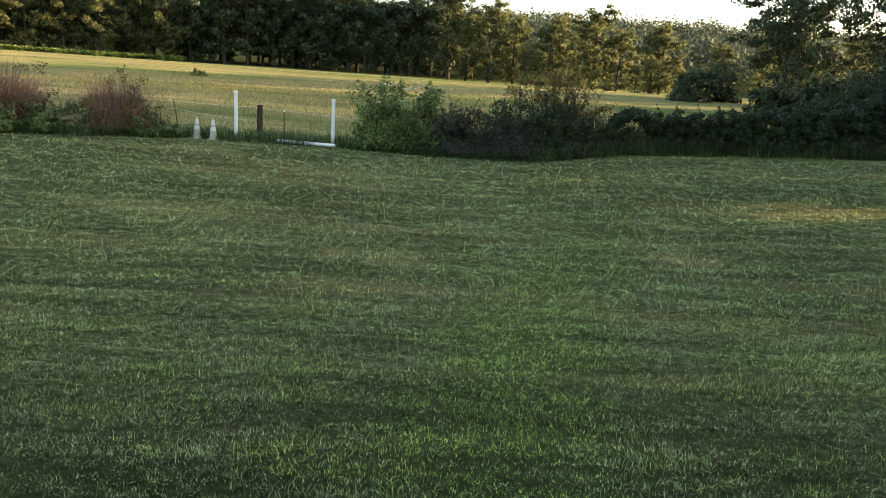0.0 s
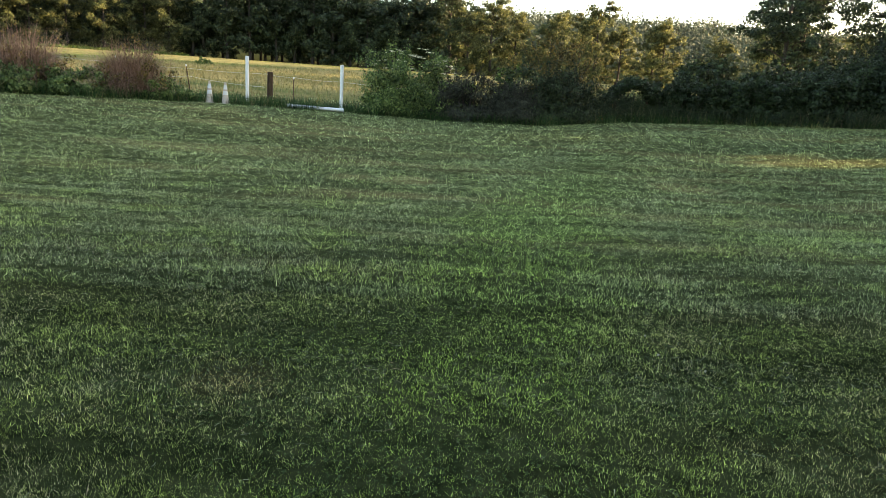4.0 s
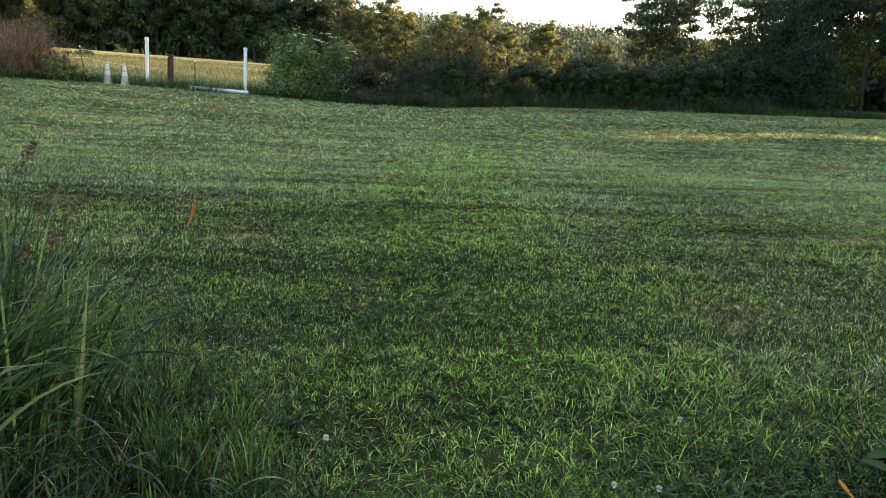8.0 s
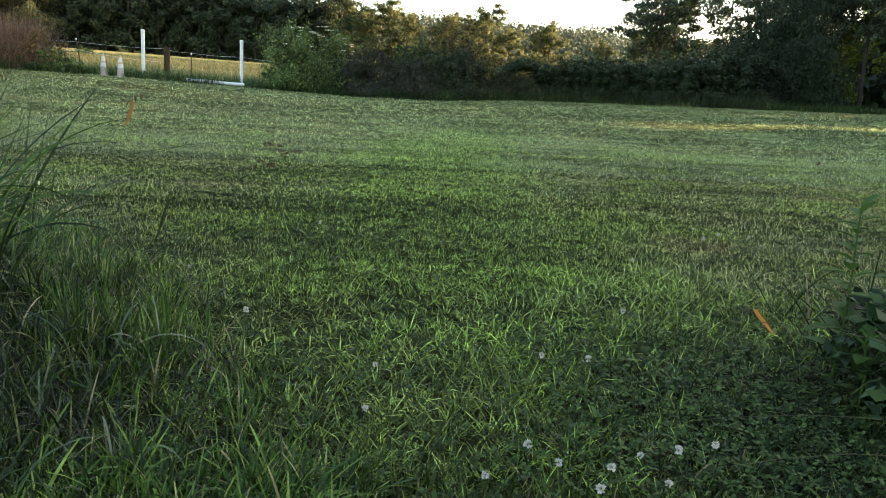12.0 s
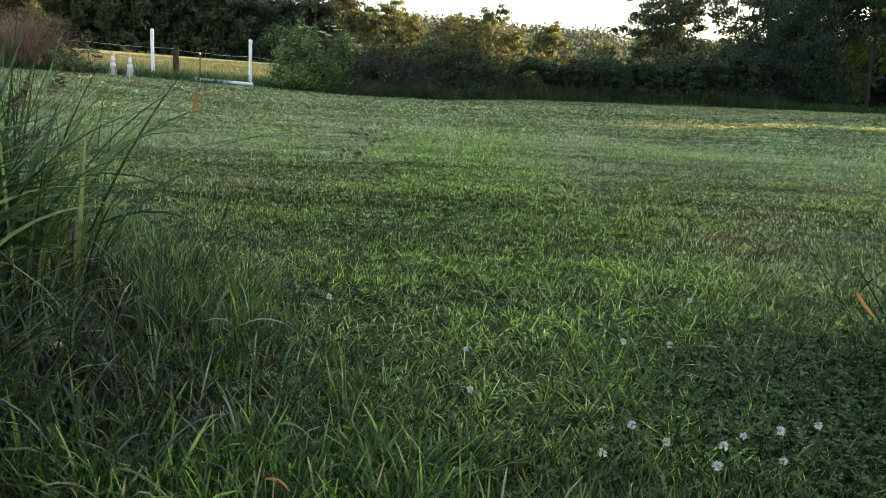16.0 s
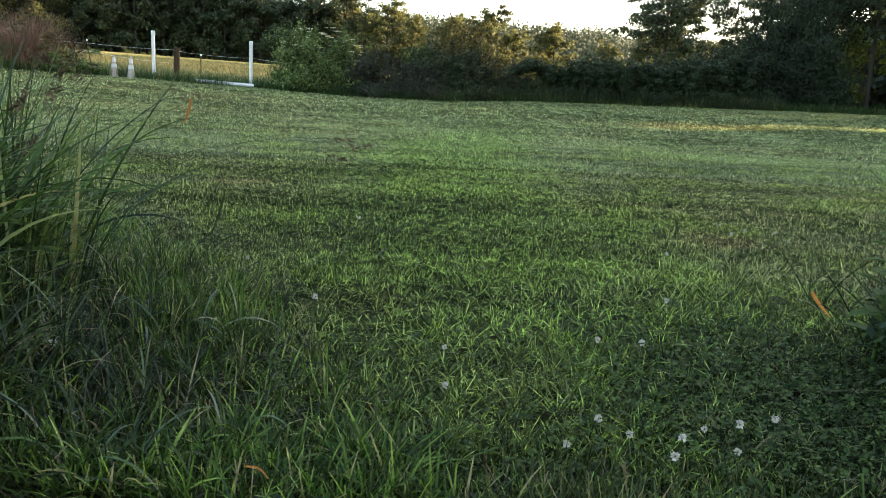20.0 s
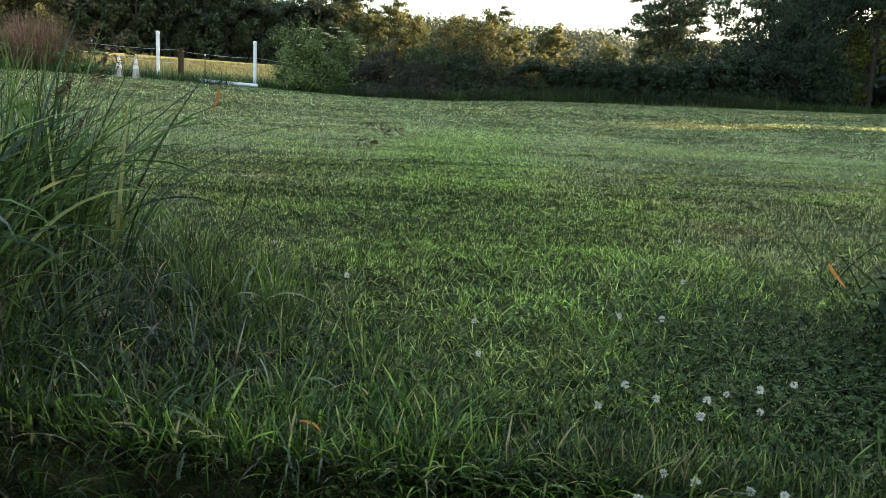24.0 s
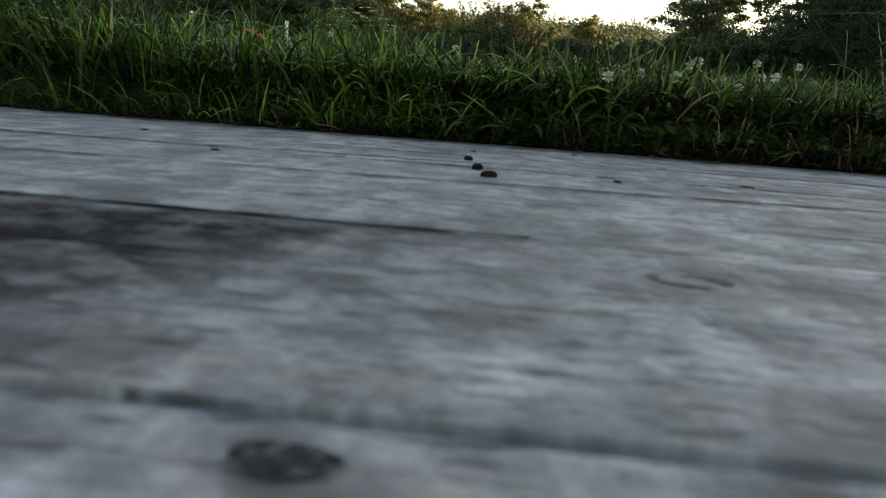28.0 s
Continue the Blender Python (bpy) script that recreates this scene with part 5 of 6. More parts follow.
def platform():
    root = empty("wooden_platform", PAD_EDGE, "weathered grey plank platform set in the grass", "platform")
    root.rotation_euler = (PAD_RISE, PAD_SIDE, PAD_TURN)
    gap, at = 0.0042, 0.0
    for k, width in enumerate((0.352, 0.3315, 0.2035, 0.236, 0.236, 0.236, 0.236, 0.236)):
        bm = plank_mesh(2.32, width, 0.045)
        p = part("plank", bm, PLANK, root)
        p.location = (-0.32 + rng.uniform(-0.03, 0.03), -at - width / 2, -0.0225 - 0.0008 * (k % 2))
        at += width + (0.0006 if k == 0 else 0.0012 if k < 3 else gap)
    for k in range(3):
        bm = plank_mesh(0.09, at - 0.1, 0.09)
        part("joist", bm, PLANK, root).location = (-1.3 + 0.97 * k, -at / 2, -0.0935)
    # nail heads along the joist
    for al, ac, r, up in ((0.05, -0.166, 0.004, 0.001), (0.05, -0.285, 0.0055, 0.004), (0.062, -0.366, 0.0055, 0.0042), (0.074, -0.42, 0.006, 0.0042), (-0.32, -0.228, 0.005, 0.001), (0.174, -0.0976, 0.004, 0.001), (0.309, -0.343, 0.006, 0.0012), (0.186, -0.38, 0.004, 0.0008), (-0.1755, -0.382, 0.004, 0.0008)):
        bm = bmesh.new()
        ring(bm, r, -0.004, r, up * 0.6, 12)
        ring(bm, r, up * 0.6, r * 0.6, up, 12)
        for v in bm.verts:
            a = math.atan2(v.co.y, v.co.x)
            q = 1 + 0.22 * math.sin(2 * a + al * 90) + 0.16 * math.sin(5 * a + ac * 70)
            v.co.x, v.co.y = v.co.x * q * 0.95, v.co.y * q * 0.8
        part("nail", bm, NAIL, root, "dark rusted iron nail head").location = (al, ac, 0)
    # drying cracks along the grain
    for x0, y0, x1, y1, w in ((-0.155, -0.239, 0.81, -0.195, 0.0062), (-0.89, -0.416, 0.125, -0.312, 0.0075), (-0.09, -0.3605, 0.787, -0.302, 0.0026), (-0.83, -0.114, 0.043, -0.0347, 0.0024), (-0.054, -0.048, 0.49, -0.036, 0.0018), (0.084, -0.409, 0.755, -0.388, 0.0018), (-0.5, -0.652, 0.12, -0.588, 0.0018), (0.18, -0.5735, 0.81, -0.559, 0.0016), (-0.315, -0.768, 0.097, -0.761, 0.0012), (-1.4, -0.690, 0.10, -0.6815, 0.016), (0.08, -0.506, 0.104, -0.508, 0.0035), (0.098, -0.57, 0.134, -0.571, 0.0035), (0.15, -0.585, 0.19, -0.589, 0.002), (-0.9, -0.545, 0.80, -0.425, 0.0070), (0.33, -0.293, 0.46, -0.318, 0.003)):
        n = 90
        t = np.linspace(0, 1, n)
        wob = np.cumsum(rng.normal(0, 0.0006, n))
        wob -= np.linspace(wob[0], wob[-1], n)
        cx, cy = x0 + (x1 - x0) * t, y0 + (y1 - y0) * t + wob
        half = 0.5 * w * np.sin(np.pi * np.clip(t * 0.97 + 0.015, 0, 1)) ** 0.5 * rng.uniform(0.35, 1.3, n) * (1 + 0.35 * np.sin(t * 9 + 40 * x1))
        v = np.stack([np.stack([cx, cy - half, np.full(n, 0.0004)], 1), np.stack([cx, cy + half, np.full(n, 0.0004)], 1)], 1).reshape(-1, 3)
        i = 2 * np.arange(n - 1)
        solid("crack", v, np.stack([i, i + 2, i + 3, i + 1], 1), NAIL, root, "dark drying crack along the grain")
    # knots: one dark, one seen by its worn rim
    n = 28
    a = np.linspace(0, 2 * np.pi, n, endpoint=False)
    q = 1 + 0.05 * np.sin(3 * a + 1) + 0.04 * np.sin(7 * a)
    v = np.concatenate([np.stack([np.cos(a) * 0.0102 * q * k, np.sin(a) * 0.0062 * q * k, np.full(n, 0.0005)], 1) for k in (1.0, 0.5, 0.04)])
    i = np.arange(n)
    j = (i + 1) % n
    solid("knot", v, np.concatenate([np.stack([i + o, j + o, j + n + o, i + n + o], 1) for o in (0, n)]), KNOT, root, "dark oval wood knot").location = (0.05, -0.908, 0)
    n = 36
    a = np.linspace(0, 2 * np.pi, n, endpoint=False)
    q = 1 + 0.07 * np.sin(3 * a) + 0.06 * np.sin(5 * a + 2)
    w = 0.12 + 0.22 * np.sin(a * 1.5 + 1) ** 2 * rng.uniform(0.4, 1.2, n)
    v = np.concatenate([np.stack([np.cos(a) * 0.015 * k * q, np.sin(a) * 0.0095 * k * q, np.full(n, 0.0004)], 1) for k in (1 - w, 1 + w * 0.5)])
    i = np.arange(n)
    j = (i + 1) % n
    worn = np.sin(a * 2 + 0.6) + rng.normal(0, 0.4, n) > -0.6
    solid("knot", v, np.stack([i, j, j + n, i + n], 1)[worn], RIM, root, "worn rim of an oval wood knot").location = (0.16, -0.742, 0)


platform()


# ---------------------------------------------------------------- fence
def pipe_post(x, y, height, label):
    root = empty("pipe_post", (x, y, float(ground(x, y))), label, "post", "white pipe posts")
    bm = bmesh.new()
    ring(bm, 0.057, -0.3, 0.057, height - 0.05)
    pipe = part("pipe", bm, PVC, root)
    bm = bmesh.new()
    ring(bm, 0.064, height - 0.11, 0.064, height - 0.015)
    ring(bm, 0.064, height - 0.015, 0.052, height)
    part("cap", bm, PVC, pipe)
    return root


pipe_post(-6.62, 23.6, 2.68 - float(ground(-6.62, 23.6)), "white plastic pipe post with a cap")
pipe_post(-3.52, 23.8, 2.57 - float(ground(-3.52, 23.8)), "white plastic pipe post with a cap")


def cone(x, y):
    root = empty("traffic_cone", (x, y, float(ground(x, y)) - 0.03), "faded traffic cone with white collars", "cone", "cones by the gate")
    bm = bmesh.new()
    ring(bm, 0.125, 0.03, 0.028, 0.70, 24)
    body = part("cone_body", bm, CONE, root, "faded orange cone body")
    for z0, z1 in ((0.30, 0.42), (0.48, 0.62)):
        bm = bmesh.new()
        r = lambda z: 0.125 - 0.097 * (z - 0.03) / 0.67 + 0.004
        ring(bm, r(z0), z0, r(z1), z1, 24)
        part("collar", bm, COLLAR, body, "white reflective collar")
    bm = bmesh.new()
    bmesh.ops.create_cube(bm, size=1)
    for v in bm.verts:
        v.co = Vector((v.co.x * 0.36, v.co.y * 0.36, 0.015 + v.co.z * 0.03))
    bmesh.ops.bevel(bm, geom=bm.edges[:], offset=0.008, segments=2, affect="EDGES")
    part("base", bm, CONE, root)


cone(-7.72, 23.1)
cone(-7.2, 23.1)


def wire(name, points, radius, material, label, category):
    """A thin line hung through points."""
    v, f = tube(points, [radius] * len(points), 6)
    return tagged(solid(name, v, f, material, smooth=True), label, category)


def sag(a, b, drop, n=8):
    a, b = Vector(a), Vector(b)
    return [a.lerp(b, k / n) - Vector((0, 0, drop * 4 * (k / n) * (1 - k / n))) for k in range(n + 1)]


def fence_bits():
    x, y = -6.1, 24.6
    g = float(ground(x, y))
    bm = bmesh.new()
    ring(bm, 0.105, -0.3, 0.095, 1.02, 14)
    ring(bm, 0.095, 1.02, 0.07, 1.04, 14)
    for v in bm.verts:
        v.co += Vector((0.012 * math.sin(v.co.z * 7), 0.01 * math.cos(v.co.z * 9), 0))
    ob = part("wooden_post", bm, OLDPOST)
    ob.location = (x, y, g)
    tagged(ob, "thick dark weathered round wooden post", "post")
    for x, y, h, tilt in ((-8.95, 24.9, 1.05, -8), (-5.35, 24.9, 0.9, 0), (-10.9, 25.2, 1.0, 9), (-11.5, 24.8, 1.15, 0)):
        root = empty("fence_stake", (x, y, float(ground(x, y))), "thin rusty steel fence stake with insulator", "stake", "fence stakes")
        root.rotation_euler = (0, radians(tilt), 0)
        bm = bmesh.new()
        for sx, sy in ((0.034, 0.008), (0.008, 0.034)):
            bmesh.ops.create_cube(bm, size=1, matrix=Matrix.Translation((0, 0, h / 2 - 0.15)) @ Matrix.Diagonal((sx, sy, h + 0.3, 1)))
        stake = part("stake", bm, STEEL, root)
        bm = bmesh.new()
        ring(bm, 0.022, h - 0.06, 0.022, h + 0.01, 10)
        part("insulator", bm, PVC, stake, "white plastic insulator")
    top = [(-14.0, 25.0, 2.42), (-11.5, 24.8, 2.30), (-9.0, 24.85, 2.22), (-6.2, 24.48, 2.16), (-5.35, 24.9, 2.10), (-3.52, 23.88, 2.02), (-0.6, 24.9, 1.9)]
    pts = []
    for a, c in zip(top, top[1:]):
        pts += sag(a, c, 0.03, 5)[:-1]
    wire("fence_rope", pts + [Vector(top[-1])], 0.0045, ROPE, "slack white electric fence rope", "rope")
    pts = sag((-11.5, 24.8, 1.9), (-8.98, 24.85, 1.96), 0.05) + sag((-8.98, 24.85, 1.96), (-6.25, 24.5, 1.72), 0.05)[1:]
    wire("fence_rope", pts, 0.0045, ROPE, "slack white electric fence rope", "rope")
    # pipe rail lying on the grass
    p = [Vector((x, y, float(ground(x, y)) + 0.075)) for x, y in ((-5.25, 23.45), (-4.35, 23.4), (-3.38, 23.38))]
    root = empty("fallen_pipe", p[1], "white plastic pipe lying in the grass", "pipe")
    for a, c in ((0, 1), (1, 2)):
        v, f = tube([p[a] - p[1], p[c] - p[1]], [0.055, 0.055], 16)
        solid("pipe_length", v, f, PVC, root, smooth=True)
    v, f = tube([Vector((-0.07, 0, 0)), Vector((0.07, 0, 0))], [0.064, 0.064], 16)
    solid("coupling", v, f, PVC, root, smooth=True)


fence_bits()


# ---------------------------------------------------------------- small plants by the platform
def clover_flower(x, y, top, size=0.011):
    """A white clover head on its stalk."""
    g = max(float(ground(x, y)), 0.0)
    root = empty("clover_flower", (x, y, g), "white clover flower head on a thin stalk", "flower", "clover flowers")
    h = min(max(top - g, 0.05), 0.13)
    bend = Vector((rng.uniform(-0.01, 0.01), rng.uniform(-0.01, 0.01), h))
    v, f = tube([Vector((0, 0, -0.01)), bend * 0.5 + Vector((0.004, 0, 0)), bend], [0.0011, 0.001, 0.0008], 5)
    solid("stalk", v, f, CLOVER, root, smooth=True)
    n = 64
    d = rng.normal(size=(n, 3))
    d[:, 2] = np.abs(d[:, 2]) * 0.9 + 0.15
    old = rng.random(n) < rng.uniform(0.1, 0.5)
    d[old, 2] = -0.9
    d /= np.linalg.norm(d, axis=1)[:, None]
    side = np.cross(d, rng.normal(size=(n, 3)))
    side /= np.linalg.norm(side, axis=1)[:, None]
    c = np.array(bend)
    s = size * rng.uniform(0.8, 1.15, n)[:, None]
    w = size * 0.2
    v = np.stack([c + d * s * 0.25, c + d * s * 0.7 + side * w, c + d * s, c + d * s * 0.7 - side * w], 1).reshape(-1, 3)
    solid("flower_head", v, np.arange(4 * n).reshape(-1, 4), CLOVER_WHITE, root)
    return root


FLOWERS = ((-0.142, -1.196, 0.109), (-0.044, -1.159, 0.115), (0.079, -1.205, 0.119), (0.057, -1.167, 0.077), (-0.088, -1.145, 0.119), (-0.117, -0.936, 0.147), (0.102, -0.932, 0.155), (0.191, -0.853, 0.122), (0.25, -0.843, 0.139), (0.308, -0.872, 0.161), (-0.573, -0.257, 0.221), (-0.301, -0.719, 0.169), (-0.272, -0.502, 0.174), (-1.07, -0.614, 0.217), (0.061, -0.982, 0.145), (0.176, -0.988, 0.153), (0.12, -0.42, 0.17), (0.23, -0.45, 0.17), (-0.02, -0.80, 0.13), (0.03, -0.86, 0.13), (0.75, 0.55, 0.20), (1.35, 1.24, 0.21), (1.54, 1.07, 0.21), (1.42, 1.12, 0.20), (1.28, 1.02, 0.20), (0.45, -0.1, 0.18))
for fx, fy, fz in FLOWERS:
    clover_flower(fx, fy, fz, rng.uniform(0.007, 0.0095))
for k in range(16):
    fx, fy = rng.uniform(-1.5, 4.0), rng.uniform(0.0, 5.0)
    clover_flower(fx, fy, float(ground(fx, fy)) + rng.uniform(0.04, 0.06), rng.uniform(0.006, 0.008))


def clover_patch():
    """Trefoil leaves under the flowers, through the lawn and on the cut face of the turf."""
    c, s = math.cos(PAD_TURN), math.sin(PAD_TURN)
    al, ac = rng.normal(0.3, 0.17, 700), rng.uniform(0.002, 0.07, 700)
    bl, bc = rng.uniform(-1.2, 0.9, 500), rng.uniform(0.0, 0.07, 500)
    k = 21000
    wy = -1.1 + 5.6 * rng.random(k) ** 1.5
    wx = rng.uniform(-0.62, 0.8, k) * (wy + 2.3)
    patchy = (wave(wx, wy, 2.6, 2) + rng.normal(0, 0.25, k) > -0.1) & (wx > uncut_edge(wy) - 0.2)
    x = np.concatenate([rng.normal(0.50, 0.30, 4200), wx[patchy], PAD_EDGE.x + al * c - ac * s, PAD_EDGE.x + bl * c - bc * s])
    y = np.concatenate([rng.normal(-0.70, 0.26, 4200), wy[patchy], PAD_EDGE.y + al * s + ac * c, PAD_EDGE.y + bl * s + bc * c])
    keep = ~over_pad(x, y, 0.0)
    x, y = x[keep], y[keep]
    n = len(x)
    z = np.maximum(ground(x, y), 0.0) + rng.uniform(0.006, 0.040, n)
    r = rng.uniform(0.0032, 0.0066, n) + np.where(y < -1.05, 0.0022, 0.0)
    a0 = rng.uniform(0, 6.28, n)
    vs = []
    for k in range(3):
        a = a0 + k * 2.094
        dx, dy = np.cos(a), np.sin(a)
        up = rng.uniform(-0.7, 0.9, n)
        for q, w in ((0.05, 0), (0.8, 0.75), (1.75, 0.55), (1.6, 0), (1.75, -0.55), (0.8, -0.75)):
            vs.append(np.stack([x + r * (dx * q - dy * w), y + r * (dy * q + dx * w), z + r * q * up], 1))
    v = np.stack(vs, 1).reshape(-1, 3)
    f = (np.arange(n * 3)[:, None, None] * 6 + np.array([(0, 1, 2, 3), (0, 3, 4, 5)])[None]).reshape(-1, 4)
    tagged(solid("clover_leaves", v, f, CLOVER), "clover leaves spread through the lawn", "clover", kind="stuff")


clover_patch()


def weed(x, y, height, leaf_n, label):
    """An upright broad-leaved weed: a stem with lance leaves in a spiral."""
    root = empty("weed_plant", (x, y, float(ground(x, y))), label, "weed", "broad-leaved weeds")
    lean = Vector((rng.uniform(-0.05, 0.05), rng.uniform(-0.05, 0.05), 1)) * height
    v, f = tube([Vector((0, 0, -0.02)), lean * 0.5 + Vector((0.01, 0, 0)), lean], [0.004, 0.0032, 0.0015], 6)
    solid("stem", v, f, WEED, root, smooth=True)
    for k in range(leaf_n):
        t = 0.15 + 0.85 * (k / (leaf_n - 1)) ** 0.75
        a = k * 2.4 + rng.uniform(-0.7, 0.7)
        ln = (0.095 - 0.04 * t) * rng.uniform(0.8, 1.2)
        rise = -0.1 + 0.8 * t + rng.uniform(-0.4, 0.4)
        out = Vector((math.cos(a), math.sin(a), rise)).normalized()
        side = out.cross(Vector((0, 0, 1))).normalized()
        nrm = side.cross(out)
        b0 = lean * t
        vs, fs = [], []
        prof = ((0, 0.1), (0.25, 0.75), (0.5, 1.0), (0.75, 0.7), (1.0, 0.0))
        for s, w in prof:
            mid = b0 + out * ln * s - Vector((0, 0, 1)) * ln * 0.18 * s * s
            ww = w * ln * 0.25
            vs += [mid - side * ww + nrm * ww * 0.35, mid, mid + side * ww + nrm * ww * 0.35]
        for i in range(4):
            q = 3 * i
            fs += [(q, q + 1, q + 4, q + 3), (q + 1, q + 2, q + 5, q + 4)]
        solid("leaf", np.array([tuple(p) for p in vs]), np.array(fs), WEED, root, smooth=True)
    return root


for wx, wy, wh, wn in ((0.83, -0.485, 0.44, 30), (1.06, -0.68, 0.52, 34), (1.00, -0.45, 0.36, 22), (1.20, -0.52, 0.42, 24), (0.93, -0.60, 0.30, 18), (1.32, -0.62, 0.46, 24), (1.18, -0.80, 0.36, 20), (1.45, -0.50, 0.50, 22), (0.80, -0.62, 0.18, 12), (1.40, -0.78, 0.40, 18), (-1.75, -0.55, 0.45, 18), (-1.55, -0.78, 0.3, 14), (-1.30, -0.22, 0.36, 14), (-1.40, -0.12, 0.42, 16)):
    weed(wx, wy, wh, wn, "upright weed with lance-shaped green leaves")
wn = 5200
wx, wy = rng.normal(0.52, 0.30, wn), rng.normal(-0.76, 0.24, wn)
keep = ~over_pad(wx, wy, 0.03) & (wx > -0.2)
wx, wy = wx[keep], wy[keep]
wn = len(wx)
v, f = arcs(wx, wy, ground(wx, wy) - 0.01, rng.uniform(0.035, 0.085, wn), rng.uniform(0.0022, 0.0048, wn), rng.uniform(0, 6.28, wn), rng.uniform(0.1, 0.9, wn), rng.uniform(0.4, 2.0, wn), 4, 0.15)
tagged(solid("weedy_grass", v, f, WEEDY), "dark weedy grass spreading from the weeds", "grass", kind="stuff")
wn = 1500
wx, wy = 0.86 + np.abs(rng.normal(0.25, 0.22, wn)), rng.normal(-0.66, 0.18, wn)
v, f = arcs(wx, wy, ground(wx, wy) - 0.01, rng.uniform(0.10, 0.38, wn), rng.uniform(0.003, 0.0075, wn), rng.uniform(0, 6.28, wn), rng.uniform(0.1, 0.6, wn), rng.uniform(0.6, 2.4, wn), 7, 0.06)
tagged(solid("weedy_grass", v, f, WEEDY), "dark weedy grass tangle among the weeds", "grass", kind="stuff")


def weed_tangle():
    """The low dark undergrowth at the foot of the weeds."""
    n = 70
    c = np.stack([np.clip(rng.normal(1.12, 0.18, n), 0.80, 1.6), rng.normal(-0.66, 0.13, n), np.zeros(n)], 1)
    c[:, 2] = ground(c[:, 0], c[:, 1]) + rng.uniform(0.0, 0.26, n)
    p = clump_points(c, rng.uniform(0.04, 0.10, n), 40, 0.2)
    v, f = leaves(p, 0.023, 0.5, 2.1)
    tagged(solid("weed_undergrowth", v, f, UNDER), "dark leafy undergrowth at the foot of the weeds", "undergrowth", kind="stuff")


weed_tangle()


def stalk(points, radius, seed_n, label, spread=0.012):
    """A grass stalk through the points, with a seed head at its end."""
    root = empty("grass_stalk", points[0], label, "grass stalk", "seeding stalks")
    o = Vector(points[0])
    p = [Vector(q) - o for q in points]
    fine = []
    for k in range(9):
        t = k / 8
        fine.append((1 - t) ** 2 * p[0] + 2 * t * (1 - t) * p[1] + t * t * p[2])
    v, f = tube(fine, [radius * (1 - 0.6 * k / 8) for k in range(9)], 5)
    stem = solid("stem", v, f, STEM, root, smooth=True)
    if seed_n:
        d = (fine[-1] - fine[-2]).normalized()
        t = rng.random(seed_n)
        c = np.array([tuple(fine[-1] + d * (0.09 * s - 0.03)) for s in t]) + rng.normal(size=(seed_n, 3)) * spread * (1.1 - t)[:, None]
        v, f = leaves(c, 0.006, 0.6, 2.6)
        tagged(solid("seed_head", v, f, SEED, stem), kind="stuff")
    return root


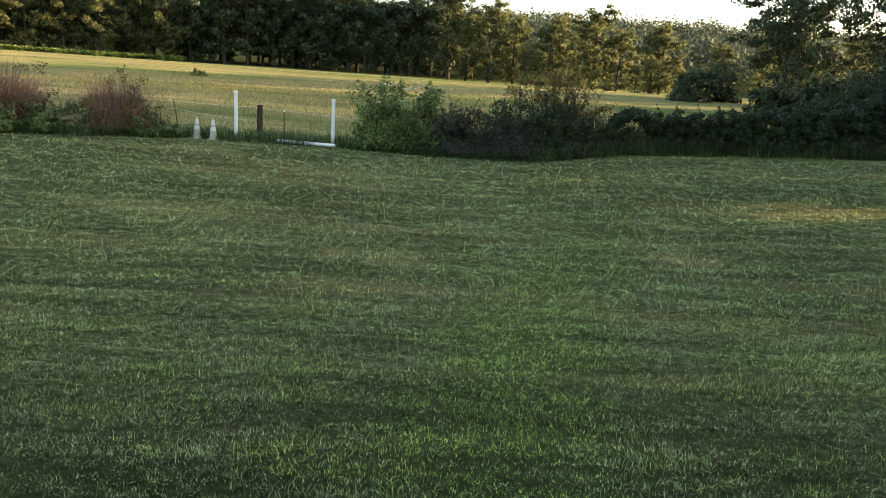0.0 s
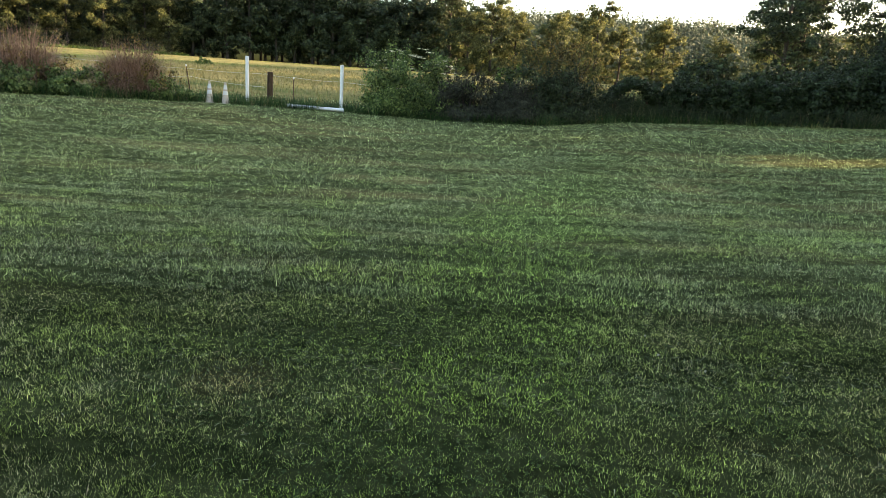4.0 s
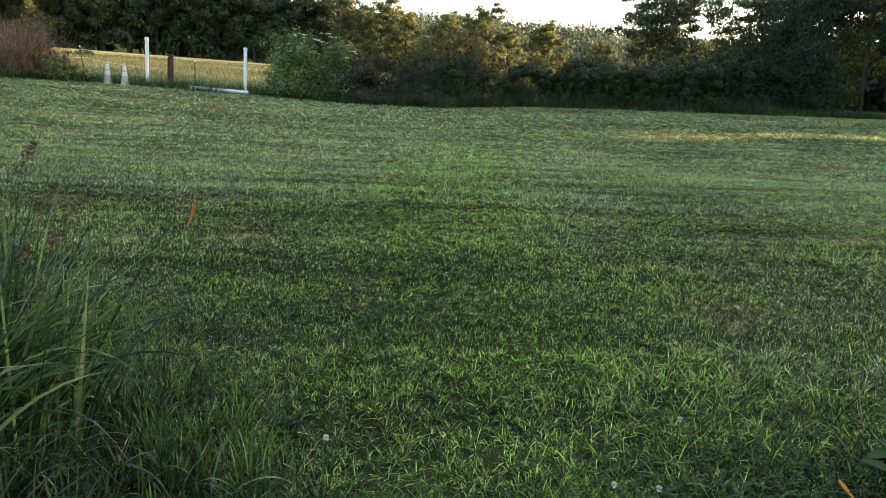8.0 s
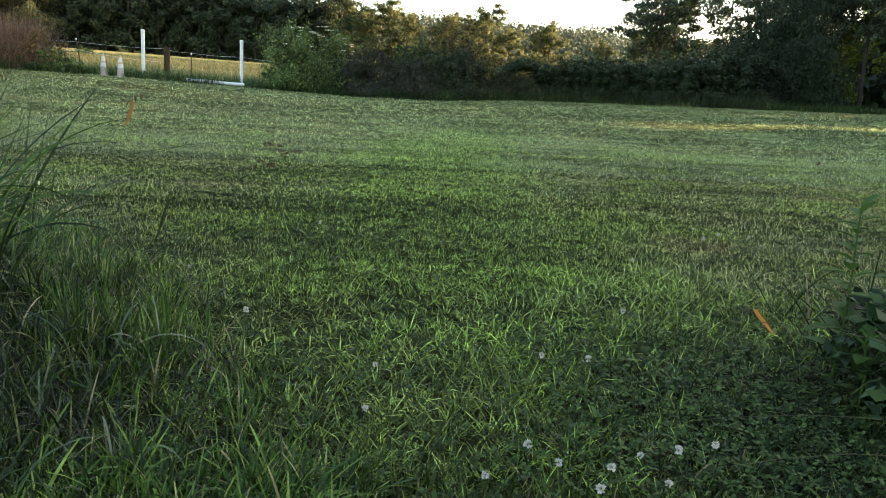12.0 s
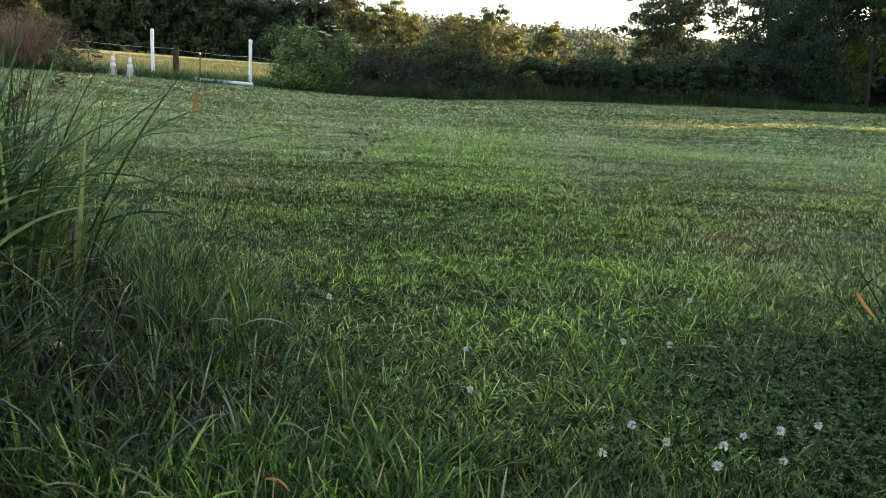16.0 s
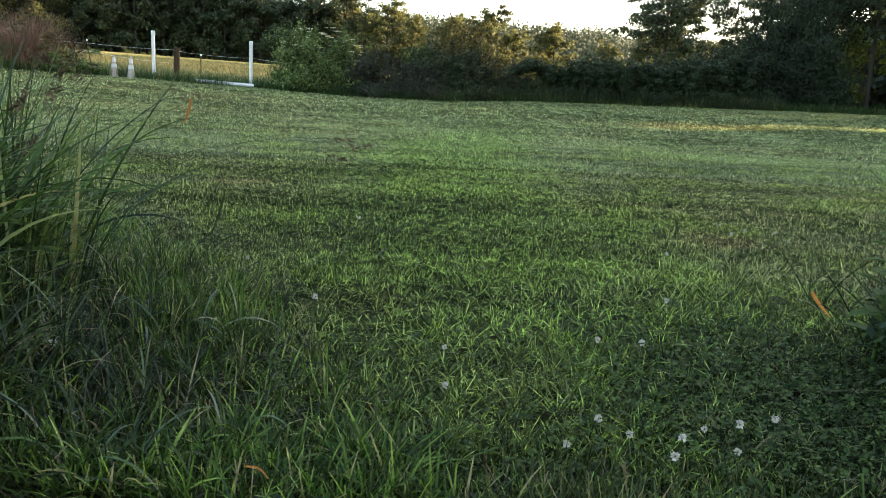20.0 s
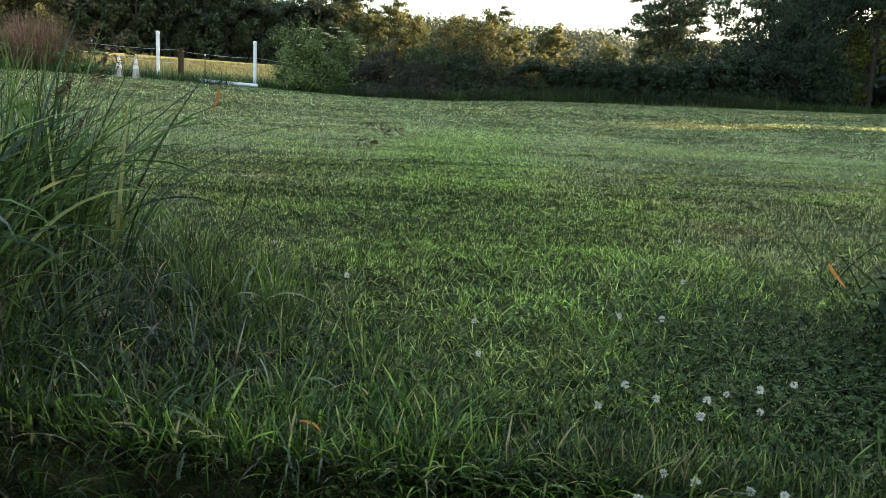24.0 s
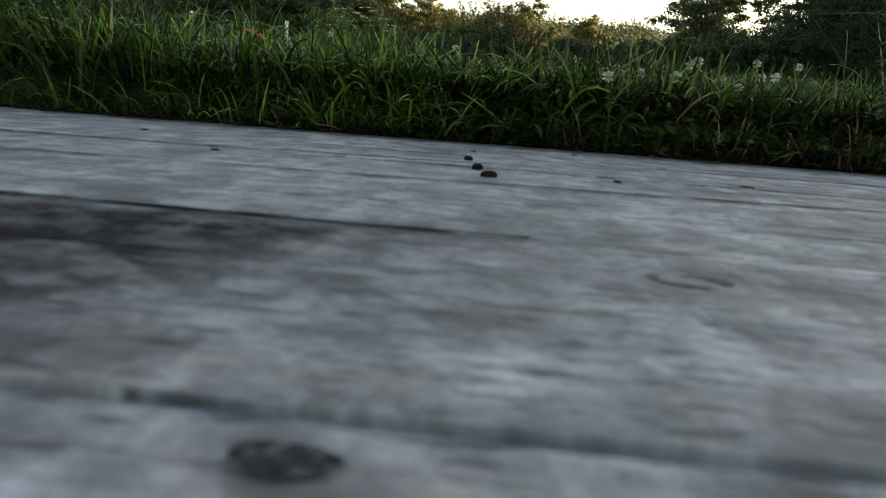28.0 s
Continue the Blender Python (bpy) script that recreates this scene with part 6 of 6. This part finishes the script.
STALKS = (((-1.62, 0.30, 0.16), (-1.1, 0.55, 0.62), (-0.48, -0.29, 0.61), 26),
          ((-1.45, 0.62, 0.16), (-1.0, 0.35, 0.62), (-0.53, -0.23, 0.62), 18),
          ((-1.40, 0.55, 0.16), (-0.95, 0.2, 0.60), (-0.55, -0.245, 0.575), 22),
          ((-1.75, -0.2, 0.15), (-1.5, -0.1, 0.60), (-1.03, 0.53, 0.70), 26),
          ((-1.42, -0.22, 0.12), (-1.38, -0.2, 0.5), (-1.22, -0.2, 0.78), 80),
          ((-1.40, -0.12, 0.15), (-1.34, -0.15, 0.6), (-1.16, -0.2, 0.77), 90),
          ((-1.45, -0.2, 0.15), (-1.42, -0.2, 0.5), (-1.29, -0.2, 0.65), 90),
          ((-1.40, -0.25, 0.15), (-1.36, -0.2, 0.4), (-1.27, -0.2, 0.54), 70),
          ((-1.34, -0.05, 0.15), (-1.30, -0.1, 0.5), (-1.21, -0.15, 0.70), 80),
          ((-1.48, -0.1, 0.15), (-1.44, -0.1, 0.6), (-1.30, -0.1, 0.86), 80),
          ((-1.55, -0.1, 0.15), (-1.5, 0.0, 0.6), (-1.25, 0.15, 0.75), 36),
          ((1.05, -0.80, 0.06), (0.80, -0.84, 0.42), (0.22, -0.84, 0.38), 0),
          ((1.05, -0.85, 0.05), (0.72, -0.95, 0.30), (0.15, -0.95, 0.24), 0),
          ((1.30, -0.50, 0.10), (1.12, -0.42, 0.65), (1.12, -0.36, 1.36), 0),
          ((1.38, -0.46, 0.10), (1.36, -0.42, 0.7), (1.34, -0.38, 1.12), 60),
          ((1.12, -0.56, 0.10), (0.98, -0.5, 0.45), (0.80, -0.40, 0.62), 12),
          ((0.95, -0.95, 0.03), (0.6, -1.05, 0.32), (0.05, -1.08, 0.2), 0))
for sp in STALKS:
    stalk(sp[:3], 0.0012, sp[3], "thin dry grass stalk with a seed head" if sp[3] else "thin bent straw stalk")


def ribbon_leaf(name, a, b, width, material, label, bow=0.01):
    """A single withered blade from a to b."""
    a, b = Vector(a), Vector(b)
    d = (b - a).normalized()
    side = d.cross(Vector((0.2, 1, 0.1))).normalized()
    nrm = side.cross(d)
    vs, fs = [], []
    for k in range(7):
        t = k / 6
        w = width * (0.35 + 0.65 * math.sin(math.pi * min(t * 0.9 + 0.12, 1)))
        mid = a.lerp(b, t) + nrm * bow * math.sin(math.pi * t) - a
        vs += [mid - side * w * 0.5 + nrm * w * 0.15, mid, mid + side * w * 0.5 + nrm * w * 0.15]
    for i in range(6):
        q = 3 * i
        fs += [(q, q + 1, q + 4, q + 3), (q + 1, q + 2, q + 5, q + 4)]
    ob = solid(name, np.array([tuple(p) for p in vs]), np.array(fs), material, smooth=True)
    ob.location = a
    return tagged(ob, label, "leaf", "withered blades")


ribbon_leaf("orange_blade", (-1.02, 0.50, 0.695), (-1.045, 0.51, 0.61), 0.011, ORANGE, "withered orange grass blade hanging from a stalk")
ribbon_leaf("orange_blade", (0.375, -0.835, 0.405), (0.425, -0.83, 0.355), 0.007, ORANGE, "withered orange grass blade hanging from a stalk")
ribbon_leaf("orange_blade", (-0.655, -1.015, 0.158), (-0.62, -1.025, 0.142), 0.005, ORANGE, "withered orange grass blade in the rim grass")
ribbon_leaf("straw_blade", (-0.95, 0.46, 0.24), (-0.90, 0.45, 0.40), 0.008, STEM, "pale dry straw blade standing in the lawn")
